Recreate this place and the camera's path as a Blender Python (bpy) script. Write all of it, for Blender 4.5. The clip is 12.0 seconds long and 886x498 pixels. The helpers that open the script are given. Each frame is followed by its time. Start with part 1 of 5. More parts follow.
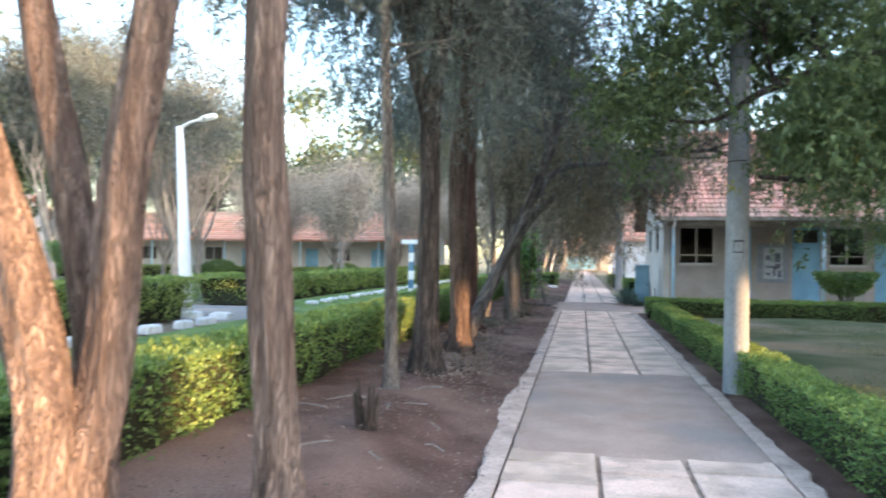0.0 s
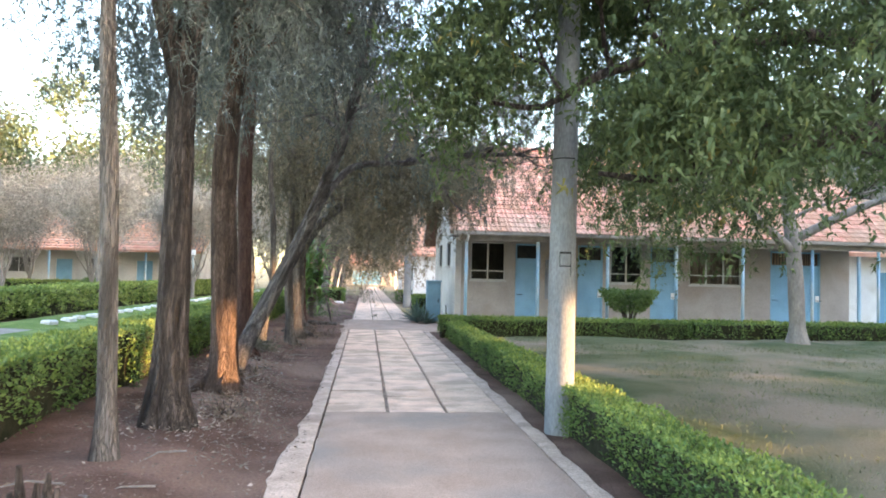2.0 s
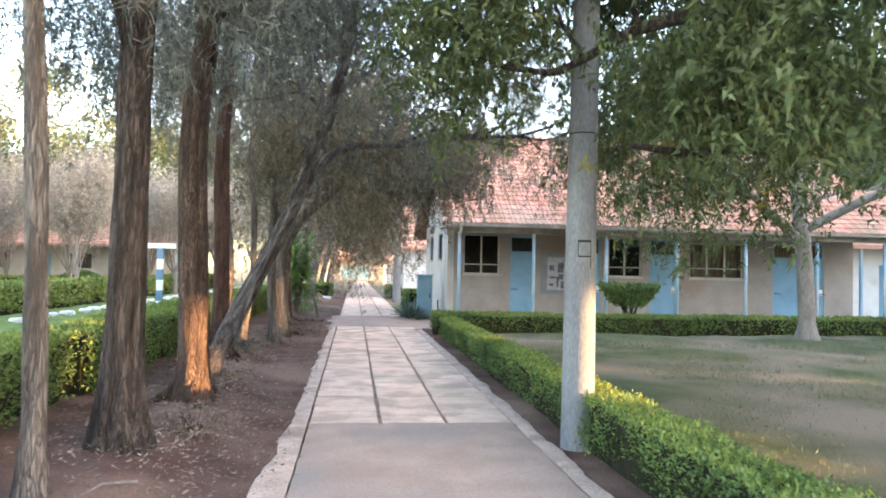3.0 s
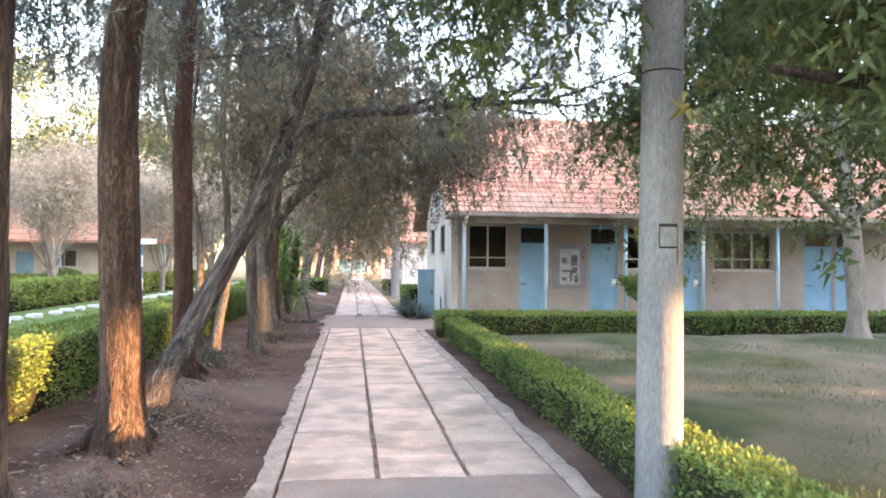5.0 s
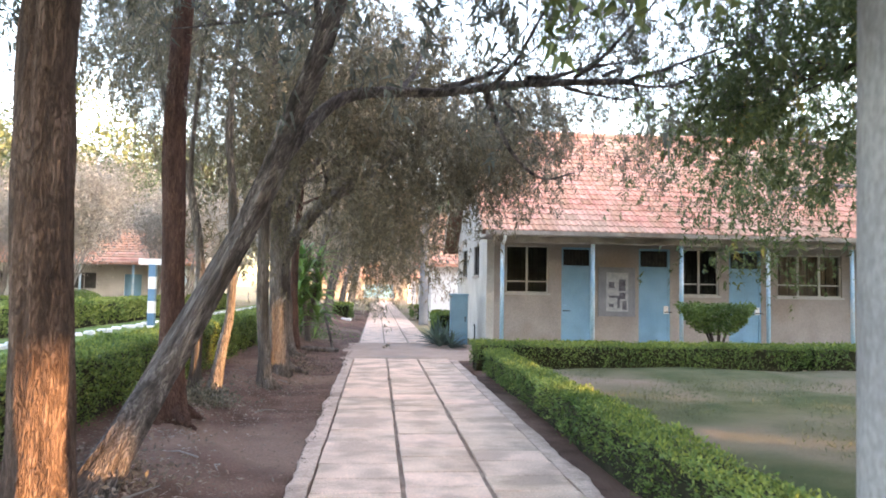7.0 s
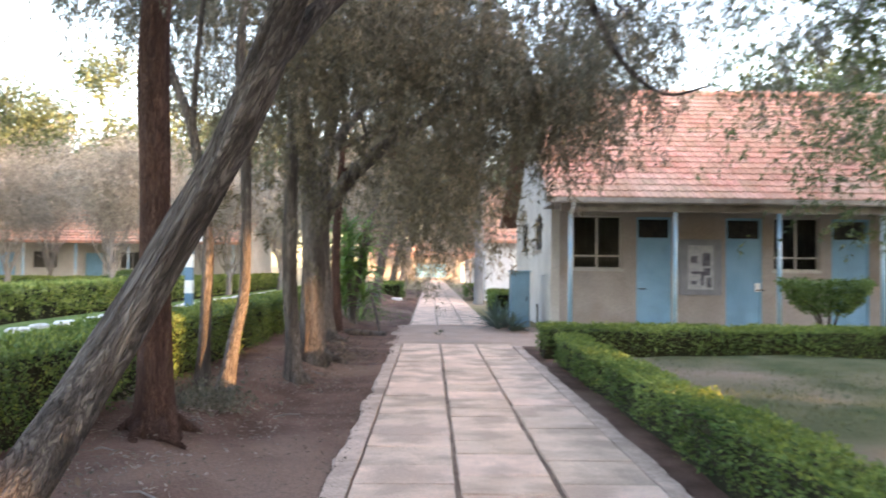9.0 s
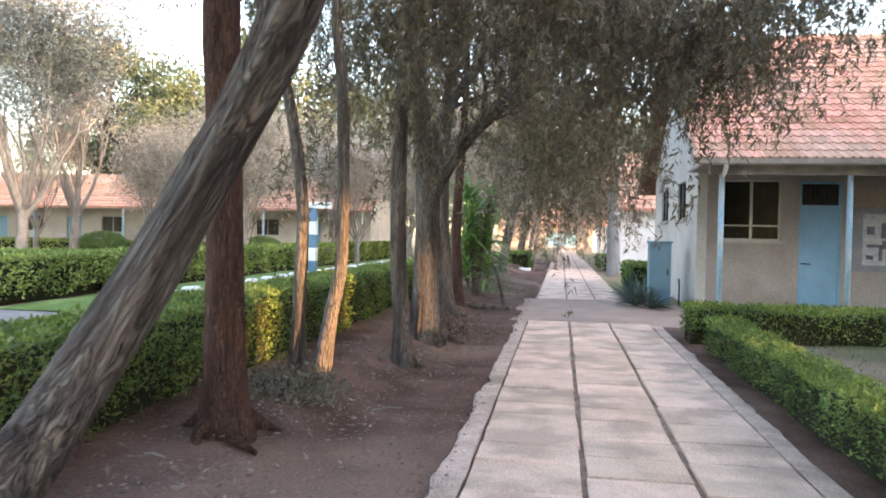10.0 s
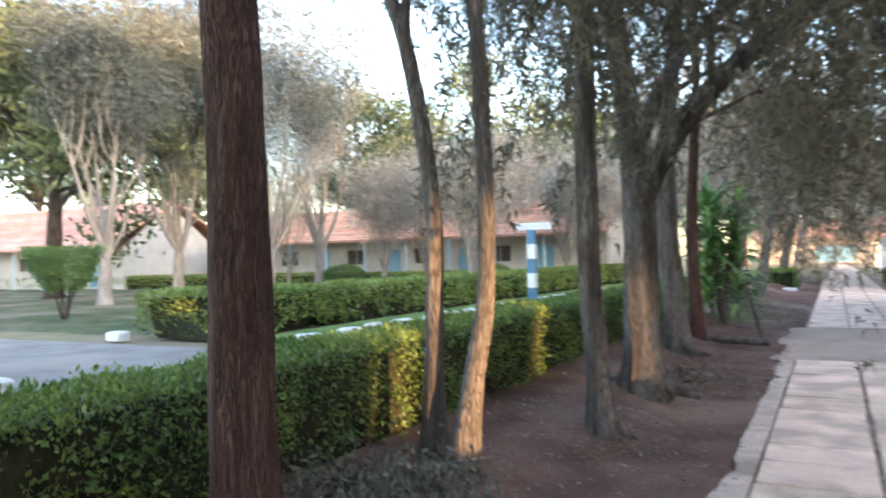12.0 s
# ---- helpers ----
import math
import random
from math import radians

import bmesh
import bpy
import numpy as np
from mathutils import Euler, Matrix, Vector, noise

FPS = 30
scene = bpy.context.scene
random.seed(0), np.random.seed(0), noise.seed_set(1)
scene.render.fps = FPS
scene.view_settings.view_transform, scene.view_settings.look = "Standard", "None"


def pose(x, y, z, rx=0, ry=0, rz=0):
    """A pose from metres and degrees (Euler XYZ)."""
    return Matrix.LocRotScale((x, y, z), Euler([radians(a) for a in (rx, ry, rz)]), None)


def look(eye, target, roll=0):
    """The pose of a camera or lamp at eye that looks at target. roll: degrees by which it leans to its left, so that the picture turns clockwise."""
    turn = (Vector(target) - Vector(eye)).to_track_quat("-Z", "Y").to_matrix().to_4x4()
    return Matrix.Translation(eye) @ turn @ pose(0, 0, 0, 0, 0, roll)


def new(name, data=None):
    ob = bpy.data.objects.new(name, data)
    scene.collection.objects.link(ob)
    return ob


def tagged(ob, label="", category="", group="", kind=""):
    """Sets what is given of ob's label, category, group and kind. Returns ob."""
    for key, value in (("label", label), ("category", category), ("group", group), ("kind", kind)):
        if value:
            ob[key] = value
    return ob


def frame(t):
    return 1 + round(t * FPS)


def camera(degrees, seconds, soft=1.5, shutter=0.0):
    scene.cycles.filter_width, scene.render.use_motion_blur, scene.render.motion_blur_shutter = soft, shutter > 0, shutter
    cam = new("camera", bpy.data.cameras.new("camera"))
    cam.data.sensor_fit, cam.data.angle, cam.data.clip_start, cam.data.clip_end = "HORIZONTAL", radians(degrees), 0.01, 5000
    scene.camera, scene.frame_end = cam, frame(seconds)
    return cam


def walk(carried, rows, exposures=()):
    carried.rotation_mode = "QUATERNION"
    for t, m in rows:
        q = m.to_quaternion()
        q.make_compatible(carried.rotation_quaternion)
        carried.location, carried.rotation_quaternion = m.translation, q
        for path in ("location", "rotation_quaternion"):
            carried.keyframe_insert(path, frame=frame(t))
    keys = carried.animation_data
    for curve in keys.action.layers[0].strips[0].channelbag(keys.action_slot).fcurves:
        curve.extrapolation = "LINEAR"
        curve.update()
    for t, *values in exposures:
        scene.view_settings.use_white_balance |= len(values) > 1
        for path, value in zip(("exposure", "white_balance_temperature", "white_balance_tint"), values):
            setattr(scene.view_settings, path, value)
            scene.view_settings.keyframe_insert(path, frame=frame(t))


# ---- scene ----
cam = camera(61.3, 12.0, soft=1.8, shutter=0.4)
PATH = [
    (0, (-0.064, 1.158, 1.554), (-0.426, 3.125, 1.578), 0.71),
    (0.5, (-0.074, 1.497, 1.543), (-0.223, 3.491, 1.590), -0.06),
    (1, (-0.144, 2.051, 1.568), (-0.187, 4.049, 1.629), 0.66),
    (1.5, (-0.141, 2.714, 1.522), (0.028, 4.706, 1.583), 1.01),
    (2, (-0.196, 3.204, 1.531), (0.007, 5.192, 1.605), 1.36),
    (2.5, (-0.191, 3.697, 1.511), (0.028, 5.683, 1.581), 1.31),
    (3, (-0.205, 4.204, 1.510), (0.030, 6.189, 1.570), 1.18),
    (5, (-0.115, 6.200, 1.551), (0.126, 8.184, 1.592), 0.52),
    (5.5, (-0.108, 6.619, 1.566), (0.131, 8.604, 1.623), 0.74),
    (6, (-0.100, 7.089, 1.531), (0.115, 9.074, 1.643), 0.71),
    (6.5, (-0.116, 7.576, 1.501), (0.064, 9.565, 1.616), 0.92),
    (8.5, (-0.156, 9.459, 1.525), (0.005, 11.451, 1.592), 1.02),
    (9, (-0.109, 10.081, 1.426), (-0.076, 12.080, 1.478), 0.63),
    (9.5, (-0.151, 10.789, 1.452), (-0.380, 12.776, 1.438), 0.90),
    (10, (-0.083, 11.292, 1.446), (-0.394, 13.267, 1.408), 1.14),
    (10.5, (-0.052, 11.813, 1.461), (-0.397, 13.782, 1.400), 0.71),
    (11, (-0.043, 12.395, 1.418), (-0.441, 14.354, 1.383), 0.53),
    (11.5, (-0.052, 13.006, 1.396), (-0.691, 14.901, 1.379), 0.16),
    (12, (-0.144, 13.539, 1.391), (-1.069, 15.311, 1.421), -1.30),
]
walk(cam, [(t, look(eye, target, roll)) for t, eye, target, roll in PATH], exposures=[(0.0, 3.23, 6250, 11), (0.5, 3.17, 6500, 11), (2.0, 3.64, 6900, 14), (3.0, 3.73, 7150, 17), (5.5, 3.89, 7320, 22), (9.0, 3.53, 7400, 21), (10.5, 3.51, 6950, 16), (11.5, 3.51, 6450, 13), (12.0, 3.35, 6450, 13)])

# ---------------------------------------------------------------- world, sun
SUN_ELEV, SUN_AZ = radians(3.0), (0.93, -0.37)
world = bpy.data.worlds.new("world")
scene.world = world
world.use_nodes = True
wt = world.node_tree
sky = wt.nodes.new("ShaderNodeTexSky")
sky.sky_type = 'NISHITA'
sky.sun_disc = False
sky.sun_elevation = radians(11.0)
sky.sun_rotation = math.atan2(SUN_AZ[0], SUN_AZ[1])
sky.air_density, sky.dust_density = 1.0, 1.6
wt.nodes["Background"].inputs["Strength"].default_value = 0.15
wt.links.new(sky.outputs[0], wt.nodes["Background"].inputs["Color"])
sun_data = bpy.data.lights.new("sun", 'SUN')
sun_data.energy, sun_data.angle, sun_data.color = 2.2, radians(0.5), (1.0, 0.6, 0.28)
sun = new("sun", sun_data)
to_sun = Vector((SUN_AZ[0], SUN_AZ[1], 0)).normalized() * math.cos(SUN_ELEV) + Vector((0, 0, math.sin(SUN_ELEV)))
sun.matrix_world = look(to_sun * 60, (0, 0, 0))


# ---------------------------------------------------------------- materials
def mat(name, c1, c2, scale=6.0, rough=0.8, bump=0.3, fine=60.0, stretch=(1, 1, 1), metal=0.0, c3=None, c3_at=0.62,
        per_object=0.0, per_island=0.0, translucent=0.0, big=0.7, coords="Object", bump_dist=0.01, ramp=(0.35, 0.65), crack=0.0, axis=None, world=False):
    """A two-scale noise material: c1 to c2 by coarse noise, fine grain and bump, an optional third colour in patches."""
    m = bpy.data.materials.new(name)
    m.use_nodes = True
    nt = m.node_tree
    n, l = nt.nodes, nt.links
    bsdf = n["Principled BSDF"]
    tc = n.new("ShaderNodeTexCoord")
    mp = n.new("ShaderNodeMapping")
    mp.inputs["Scale"].default_value = stretch
    if axis:
        # grain along a leaning axis
        mp.vector_type = 'TEXTURE'
        mp.inputs["Rotation"].default_value = Vector((0, 0, 1)).rotation_difference(Vector(axis)).to_euler()
        mp.inputs["Scale"].default_value = [1 / k for k in stretch]
    l.new(n.new("ShaderNodeNewGeometry").outputs["Position"] if world else tc.outputs[coords], mp.inputs[0])

    def noise_node(s, detail=4.0):
        k = n.new("ShaderNodeTexNoise")
        k.inputs["Scale"].default_value, k.inputs["Detail"].default_value = s, detail
        l.new(mp.outputs[0], k.inputs["Vector"])
        return k

    def ramp_node(src, lo, hi):
        r = n.new("ShaderNodeMapRange")
        r.inputs["From Min"].default_value, r.inputs["From Max"].default_value = lo, hi
        l.new(src, r.inputs["Value"])
        return r.outputs[0]

    def mix(a, b, f, mode='MIX'):
        x = n.new("ShaderNodeMix")
        x.data_type, x.blend_type = 'RGBA', mode
        for i, v in ((6, a), (7, b)):
            if isinstance(v, (tuple, list)):
                x.inputs[i].default_value = (*v, 1)
            else:
                l.new(v, x.inputs[i])
        if isinstance(f, float):
            x.inputs[0].default_value = f
        else:
            l.new(f, x.inputs[0])
        return x.outputs[2]

    coarse, grain, patch = noise_node(scale), noise_node(fine, 3.0), noise_node(big, 3.0)
    col = mix(c1, c2, ramp_node(coarse.outputs["Fac"], *ramp))
    if c3:
        col = mix(col, c3, ramp_node(patch.outputs["Fac"], c3_at - 0.08, c3_at + 0.08))
    cracks = None
    if crack:
        # furrows between bark plates, bent by the coarse noise
        bend = n.new("ShaderNodeVectorMath")
        bend.operation = 'MULTIPLY_ADD'
        bend.inputs[1].default_value = (0.22, 0.22, 0.1)
        l.new(coarse.outputs["Color"], bend.inputs[0])
        l.new(mp.outputs[0], bend.inputs[2])
        vo = n.new("ShaderNodeTexVoronoi")
        vo.feature = 'DISTANCE_TO_EDGE'
        vo.inputs["Scale"].default_value = crack
        l.new(bend.outputs[0], vo.inputs["Vector"])
        cracks = ramp_node(vo.outputs["Distance"], -0.1, 0.2)
        col = mix(tuple(v * 0.8 for v in c1), col, cracks)
    g = n.new("ShaderNodeMapRange")
    g.inputs["From Min"].default_value, g.inputs["From Max"].default_value = 0.3, 0.7
    g.inputs["To Min"].default_value, g.inputs["To Max"].default_value = 0.78, 1.18
    l.new(grain.outputs["Fac"], g.inputs["Value"])
    hsv = n.new("ShaderNodeHueSaturation")
    l.new(g.outputs[0], hsv.inputs["Value"])
    l.new(col, hsv.inputs["Color"])
    col = hsv.outputs[0]
    for amount, node, sock in ((per_object, "ShaderNodeObjectInfo", "Random"), (per_island, "ShaderNodeNewGeometry", "Random Per Island")):
        if amount:
            info = n.new(node)
            r = n.new("ShaderNodeMapRange")
            r.inputs["To Min"].default_value, r.inputs["To Max"].default_value = 1 - amount, 1 + amount
            l.new(info.outputs[sock], r.inputs["Value"])
            h = n.new("ShaderNodeHueSaturation")
            l.new(r.outputs[0], h.inputs["Value"])
            r2 = n.new("ShaderNodeMapRange")
            r2.inputs["To Min"].default_value, r2.inputs["To Max"].default_value = 0.5 + amount * 0.05, 0.5 - amount * 0.05
            l.new(info.outputs[sock], r2.inputs["Value"])
            l.new(r2.outputs[0], h.inputs["Hue"])
            l.new(col, h.inputs["Color"])
            col = h.outputs[0]
    l.new(col, bsdf.inputs["Base Color"])
    rr = n.new("ShaderNodeMapRange")
    rr.inputs["To Min"].default_value, rr.inputs["To Max"].default_value = max(rough - 0.12, 0.02), min(rough + 0.12, 1)
    l.new(grain.outputs["Fac"], rr.inputs["Value"])
    l.new(rr.outputs[0], bsdf.inputs["Roughness"])
    bsdf.inputs["Metallic"].default_value = metal
    bsdf.inputs["Specular IOR Level"].default_value = 0.15 if rough > 0.8 else 0.4
    if bump:
        add = n.new("ShaderNodeMath")
        l.new(coarse.outputs["Fac"], add.inputs[0])
        l.new(grain.outputs["Fac"], add.inputs[1])
        if cracks:
            more = n.new("ShaderNodeMath")
            l.new(add.outputs[0], more.inputs[0])
            l.new(cracks, more.inputs[1])
            add = more
        b = n.new("ShaderNodeBump")
        b.inputs["Strength"].default_value, b.inputs["Distance"].default_value = bump, bump_dist
        l.new(add.outputs[0], b.inputs["Height"])
        l.new(b.outputs[0], bsdf.inputs["Normal"])
    if translucent:
        tr = n.new("ShaderNodeBsdfTranslucent")
        ms = n.new("ShaderNodeMixShader")
        ms.inputs[0].default_value = translucent
        l.new(col, tr.inputs["Color"])
        l.new(bsdf.outputs[0], ms.inputs[1])
        l.new(tr.outputs[0], ms.inputs[2])
        l.new(ms.outputs[0], n["Material Output"].inputs["Surface"])
    return m


def leaf_mat(name, c1, c2, rnd=0.35, tr=0.35, rough=0.55):
    return mat(name, c1, c2, scale=0.8, rough=rough, bump=0, fine=9.0, per_island=rnd, translucent=tr, ramp=(0.3, 0.7))


M_SOIL = mat("red_soil", (0.1, 0.058, 0.045), (0.18, 0.107, 0.084), scale=2.2, fine=45, bump=0.9, bump_dist=0.03, big=0.45, c3=(0.25, 0.162, 0.128), c3_at=0.56, rough=0.95)
M_GROUND = mat("dry_grass_ground", (0.16, 0.15, 0.07), (0.26, 0.22, 0.12), scale=1.5, fine=40, bump=0.8, bump_dist=0.03, big=0.15, c3=(0.29, 0.22, 0.15), c3_at=0.5, rough=0.95)
M_LAWN = mat("patchy_lawn", (0.066, 0.09, 0.04), (0.14, 0.138, 0.078), scale=1.1, fine=55, bump=0.9, bump_dist=0.03, big=0.28, c3=(0.24, 0.195, 0.15), c3_at=0.55, rough=0.95)
M_LAWN_G = mat("green_lawn", (0.1, 0.16, 0.04), (0.19, 0.245, 0.075), scale=1.4, fine=60, bump=0.9, bump_dist=0.03, big=0.4, rough=0.95)
M_ROAD = mat("dusty_road", (0.22, 0.19, 0.17), (0.3, 0.265, 0.235), scale=1.2, fine=60, bump=0.5, big=0.4, c3=(0.33, 0.27, 0.23), rough=0.9)
M_SLAB = mat("worn_concrete_slab", (0.66, 0.472, 0.37), (0.8, 0.592, 0.475), scale=2.4, fine=70, bump=0.5, big=1.9, c3=(0.5, 0.362, 0.285), c3_at=0.53, per_object=0.1, rough=0.85, world=True)
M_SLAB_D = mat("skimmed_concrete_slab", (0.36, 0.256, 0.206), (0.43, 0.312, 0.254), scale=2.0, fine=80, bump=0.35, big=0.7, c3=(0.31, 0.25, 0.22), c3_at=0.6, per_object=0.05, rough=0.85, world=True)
M_JOINT = mat("earth_joint", (0.23, 0.165, 0.13), (0.4, 0.295, 0.235), scale=6, fine=60, bump=0.6, rough=0.95)
M_KERB = mat("rough_mortar_kerb", (0.5, 0.37, 0.3), (0.66, 0.5, 0.415), scale=5, fine=50, bump=0.9, bump_dist=0.02, big=1.2, c3=(0.33, 0.24, 0.19), per_object=0.05, rough=0.9)
M_POLE = mat("weathered_concrete_pole", (0.175, 0.182, 0.196), (0.25, 0.255, 0.265), scale=3, fine=60, bump=0.4, stretch=(1, 1, 0.35), big=1.1, c3=(0.28, 0.272, 0.256), rough=0.8)
M_WALL = mat("beige_plaster", (0.3, 0.266, 0.247), (0.365, 0.327, 0.307), scale=1.3, fine=40, bump=0.25, big=0.7, c3=(0.29, 0.24, 0.212), c3_at=0.6, rough=0.88)
M_WALLW = mat("whitewashed_plaster", (0.45, 0.425, 0.4), (0.55, 0.525, 0.5), scale=1.2, fine=40, bump=0.25, big=0.8, c3=(0.52, 0.5, 0.47), c3_at=0.62, rough=0.88)
M_WHITE = mat("white_paint", (0.72, 0.72, 0.72), (0.8, 0.8, 0.79), scale=2, fine=40, bump=0.15, big=1.0, c3=(0.6, 0.58, 0.55), c3_at=0.66, rough=0.7)
M_DOOR = mat("light_blue_door_paint", (0.155, 0.33, 0.48), (0.195, 0.385, 0.55), scale=1.6, fine=50, bump=0.1, big=1.2, c3=(0.15, 0.305, 0.43), c3_at=0.62, rough=0.45)
M_POST = mat("pale_blue_post_paint", (0.24, 0.43, 0.58), (0.36, 0.54, 0.67), scale=3, fine=50, bump=0.15, stretch=(1, 1, 0.4), big=1.5, c3=(0.6, 0.62, 0.62), c3_at=0.58, rough=0.5)
M_BOX = mat("blue_cabinet_paint", (0.13, 0.25, 0.33), (0.17, 0.31, 0.41), scale=2, fine=50, bump=0.1, big=1.2, c3=(0.15, 0.24, 0.29), c3_at=0.6, rough=0.5)
M_FRAME = mat("cream_window_frame", (0.38, 0.36, 0.335), (0.46, 0.435, 0.41), scale=5, fine=60, bump=0.1, rough=0.5)
# dark tone that stands for the shade of unlit rooms
M_ROOM_SHADE = mat("room_shade_tone", (0.06, 0.056, 0.052), (0.1, 0.092, 0.085), scale=2, bump=0, rough=0.9)
M_CURTAIN = mat("brown_curtain", (0.16, 0.11, 0.08), (0.24, 0.17, 0.125), scale=3, fine=30, bump=0.3, stretch=(4, 1, 0.3), rough=0.9)
M_BAR = mat("dark_iron", (0.02, 0.02, 0.022), (0.04, 0.038, 0.036), scale=8, bump=0.1, rough=0.55, metal=0.6)
M_GUTTER = mat("weathered_gutter", (0.34, 0.3, 0.27), (0.46, 0.41, 0.37), scale=3, fine=40, bump=0.2, big=1.0, c3=(0.22, 0.18, 0.16), rough=0.6)
M_TILE = mat("red_clay_tile", (0.5, 0.24, 0.165), (0.62, 0.345, 0.245), scale=2.5, fine=40, bump=0.4, big=0.5, c3=(0.53, 0.34, 0.25), c3_at=0.58, per_object=0.2, per_island=0.17, rough=0.85, world=True)
M_ROOFBASE = mat("roof_underlay", (0.16, 0.09, 0.07), (0.22, 0.13, 0.1), scale=3, bump=0.2, rough=0.9)
M_BOARD = mat("grey_notice_board", (0.19, 0.2, 0.225), (0.25, 0.26, 0.285), scale=3, bump=0.15, rough=0.6)
M_PAPER = mat("printed_paper", (0.3, 0.31, 0.34), (0.42, 0.43, 0.46), scale=9, bump=0.05, rough=0.7)
M_INK = mat("faded_ink", (0.075, 0.075, 0.1), (0.15, 0.15, 0.18), scale=9, bump=0, rough=0.7)
M_FLOOR = mat("cement_veranda", (0.34, 0.28, 0.25), (0.42, 0.36, 0.32), scale=2, bump=0.3, rough=0.7)
M_STONE = mat("whitewashed_stone", (0.68, 0.68, 0.68), (0.8, 0.8, 0.8), scale=5, fine=50, bump=0.6, big=2, c3=(0.5, 0.47, 0.43), c3_at=0.64, rough=0.85)
M_BLUE = mat("blue_gloss_paint", (0.07, 0.17, 0.28), (0.1, 0.21, 0.33), scale=3, bump=0.1, rough=0.4)
BARK = dict(fine=90, bump=1.0, bump_dist=0.03, rough=0.95, stretch=(1, 1, 0.17), ramp=(0.36, 0.64), crack=38.0)
M_BARK_T = mat("ridged_tan_bark", (0.16, 0.11, 0.09), (0.36, 0.262, 0.215), scale=14, big=0.8, **dict(BARK, stretch=(1, 1, 0.1), crack=30.0))
M_BARK_D = mat("dark_ridged_bark", (0.05, 0.039, 0.034), (0.15, 0.117, 0.1), scale=16, big=0.9, **dict(BARK, stretch=(1, 1, 0.11), crack=30.0))
M_BARK_R = mat("red_brown_bark", (0.092, 0.05, 0.041), (0.165, 0.094, 0.075), scale=16, big=1.0, **BARK)
M_BARK_G = mat("grey_mottled_bark", (0.105, 0.088, 0.078), (0.3, 0.255, 0.226), scale=9, big=2.5, c3=(0.25, 0.225, 0.207), c3_at=0.62, **dict(BARK, stretch=(1, 1, 0.12)))
M_BARK_L = mat("split_grey_bark", (0.07, 0.06, 0.058), (0.26, 0.228, 0.215), scale=13, big=1.3, c3=(0.13, 0.115, 0.11), c3_at=0.62, axis=(1.26, 0.78, 2.82), **dict(BARK, stretch=(1, 1, 0.11), crack=30.0))
M_BARK_P = mat("pale_smooth_bark", (0.17, 0.15, 0.138), (0.26, 0.23, 0.21), scale=5, fine=30, bump=0.3, big=1.5, stretch=(1, 1, 0.4), rough=0.8)
M_BARK_B = mat("furrowed_brown_bark", (0.075, 0.05, 0.04), (0.2, 0.135, 0.105), scale=16, big=1.2, **BARK)
L_HEDGE = leaf_mat("hedge_leaf", (0.05, 0.108, 0.028), (0.18, 0.27, 0.075), tr=0.2)
L_HEDGE_TOP = leaf_mat("young_hedge_leaf", (0.1, 0.17, 0.035), (0.25, 0.31, 0.075), tr=0.25)
# twig colour with the shade inside the hedge put into it
M_HEDGE_IN = mat("shaded_hedge_twigs", (0.018, 0.02, 0.01), (0.04, 0.038, 0.022), scale=9, bump=0.5, rough=0.95)
L_HEDGE_FAR = leaf_mat("pale_hedge_leaf", (0.17, 0.225, 0.06), (0.33, 0.38, 0.12), tr=0.25)
L_GREY = leaf_mat("grey_green_needles", (0.125, 0.122, 0.09), (0.22, 0.2, 0.15))
L_BLUE = leaf_mat("dark_bluish_needles", (0.075, 0.09, 0.08), (0.14, 0.15, 0.13))
L_GREEN = leaf_mat("mid_green_leaf", (0.068, 0.106, 0.041), (0.132, 0.17, 0.066))
L_ARCH = leaf_mat("dusty_brown_needles", (0.24, 0.2, 0.155), (0.38, 0.32, 0.245))
L_DARK = leaf_mat("dark_olive_needles", (0.115, 0.102, 0.068), (0.2, 0.17, 0.115))
L_BROWN = leaf_mat("dry_brown_twiggy_leaf", (0.265, 0.235, 0.2), (0.38, 0.34, 0.292))
L_FAR = leaf_mat("far_green_leaf", (0.085, 0.115, 0.055), (0.14, 0.17, 0.085))
L_SILVER = leaf_mat("silvery_leaf", (0.088, 0.102, 0.096), (0.15, 0.166, 0.156))
L_PALM = leaf_mat("strap_leaf", (0.11, 0.22, 0.055), (0.19, 0.33, 0.1), tr=0.2, rough=0.4)
L_AGAVE = leaf_mat("agave_leaf", (0.06, 0.1, 0.08), (0.1, 0.15, 0.12), tr=0.1, rough=0.5)
L_GRASS = leaf_mat("grass_blade", (0.09, 0.12, 0.048), (0.19, 0.185, 0.095))
L_SPRAY = leaf_mat("yellowing_leaf_spray", (0.2, 0.19, 0.05), (0.3, 0.26, 0.08))
L_LITTER = leaf_mat("pale_leaf_litter", (0.2, 0.165, 0.14), (0.32, 0.27, 0.235), tr=0.1, rough=0.85)
L_DEAD = leaf_mat("fallen_leaf", (0.14, 0.1, 0.078), (0.25, 0.19, 0.15), tr=0.1, rough=0.8)


def glass_mat():
    m = bpy.data.materials.new("window_glass")
    m.use_nodes = True
    b = m.node_tree.nodes["Principled BSDF"]
    b.inputs["Base Color"].default_value = (0.75, 0.8, 0.8, 1)
    b.inputs["Roughness"].default_value = 0.06
    b.inputs["Transmission Weight"].default_value = 1.0
    b.inputs["IOR"].default_value = 1.1
    return m


M_GLASS = glass_mat()


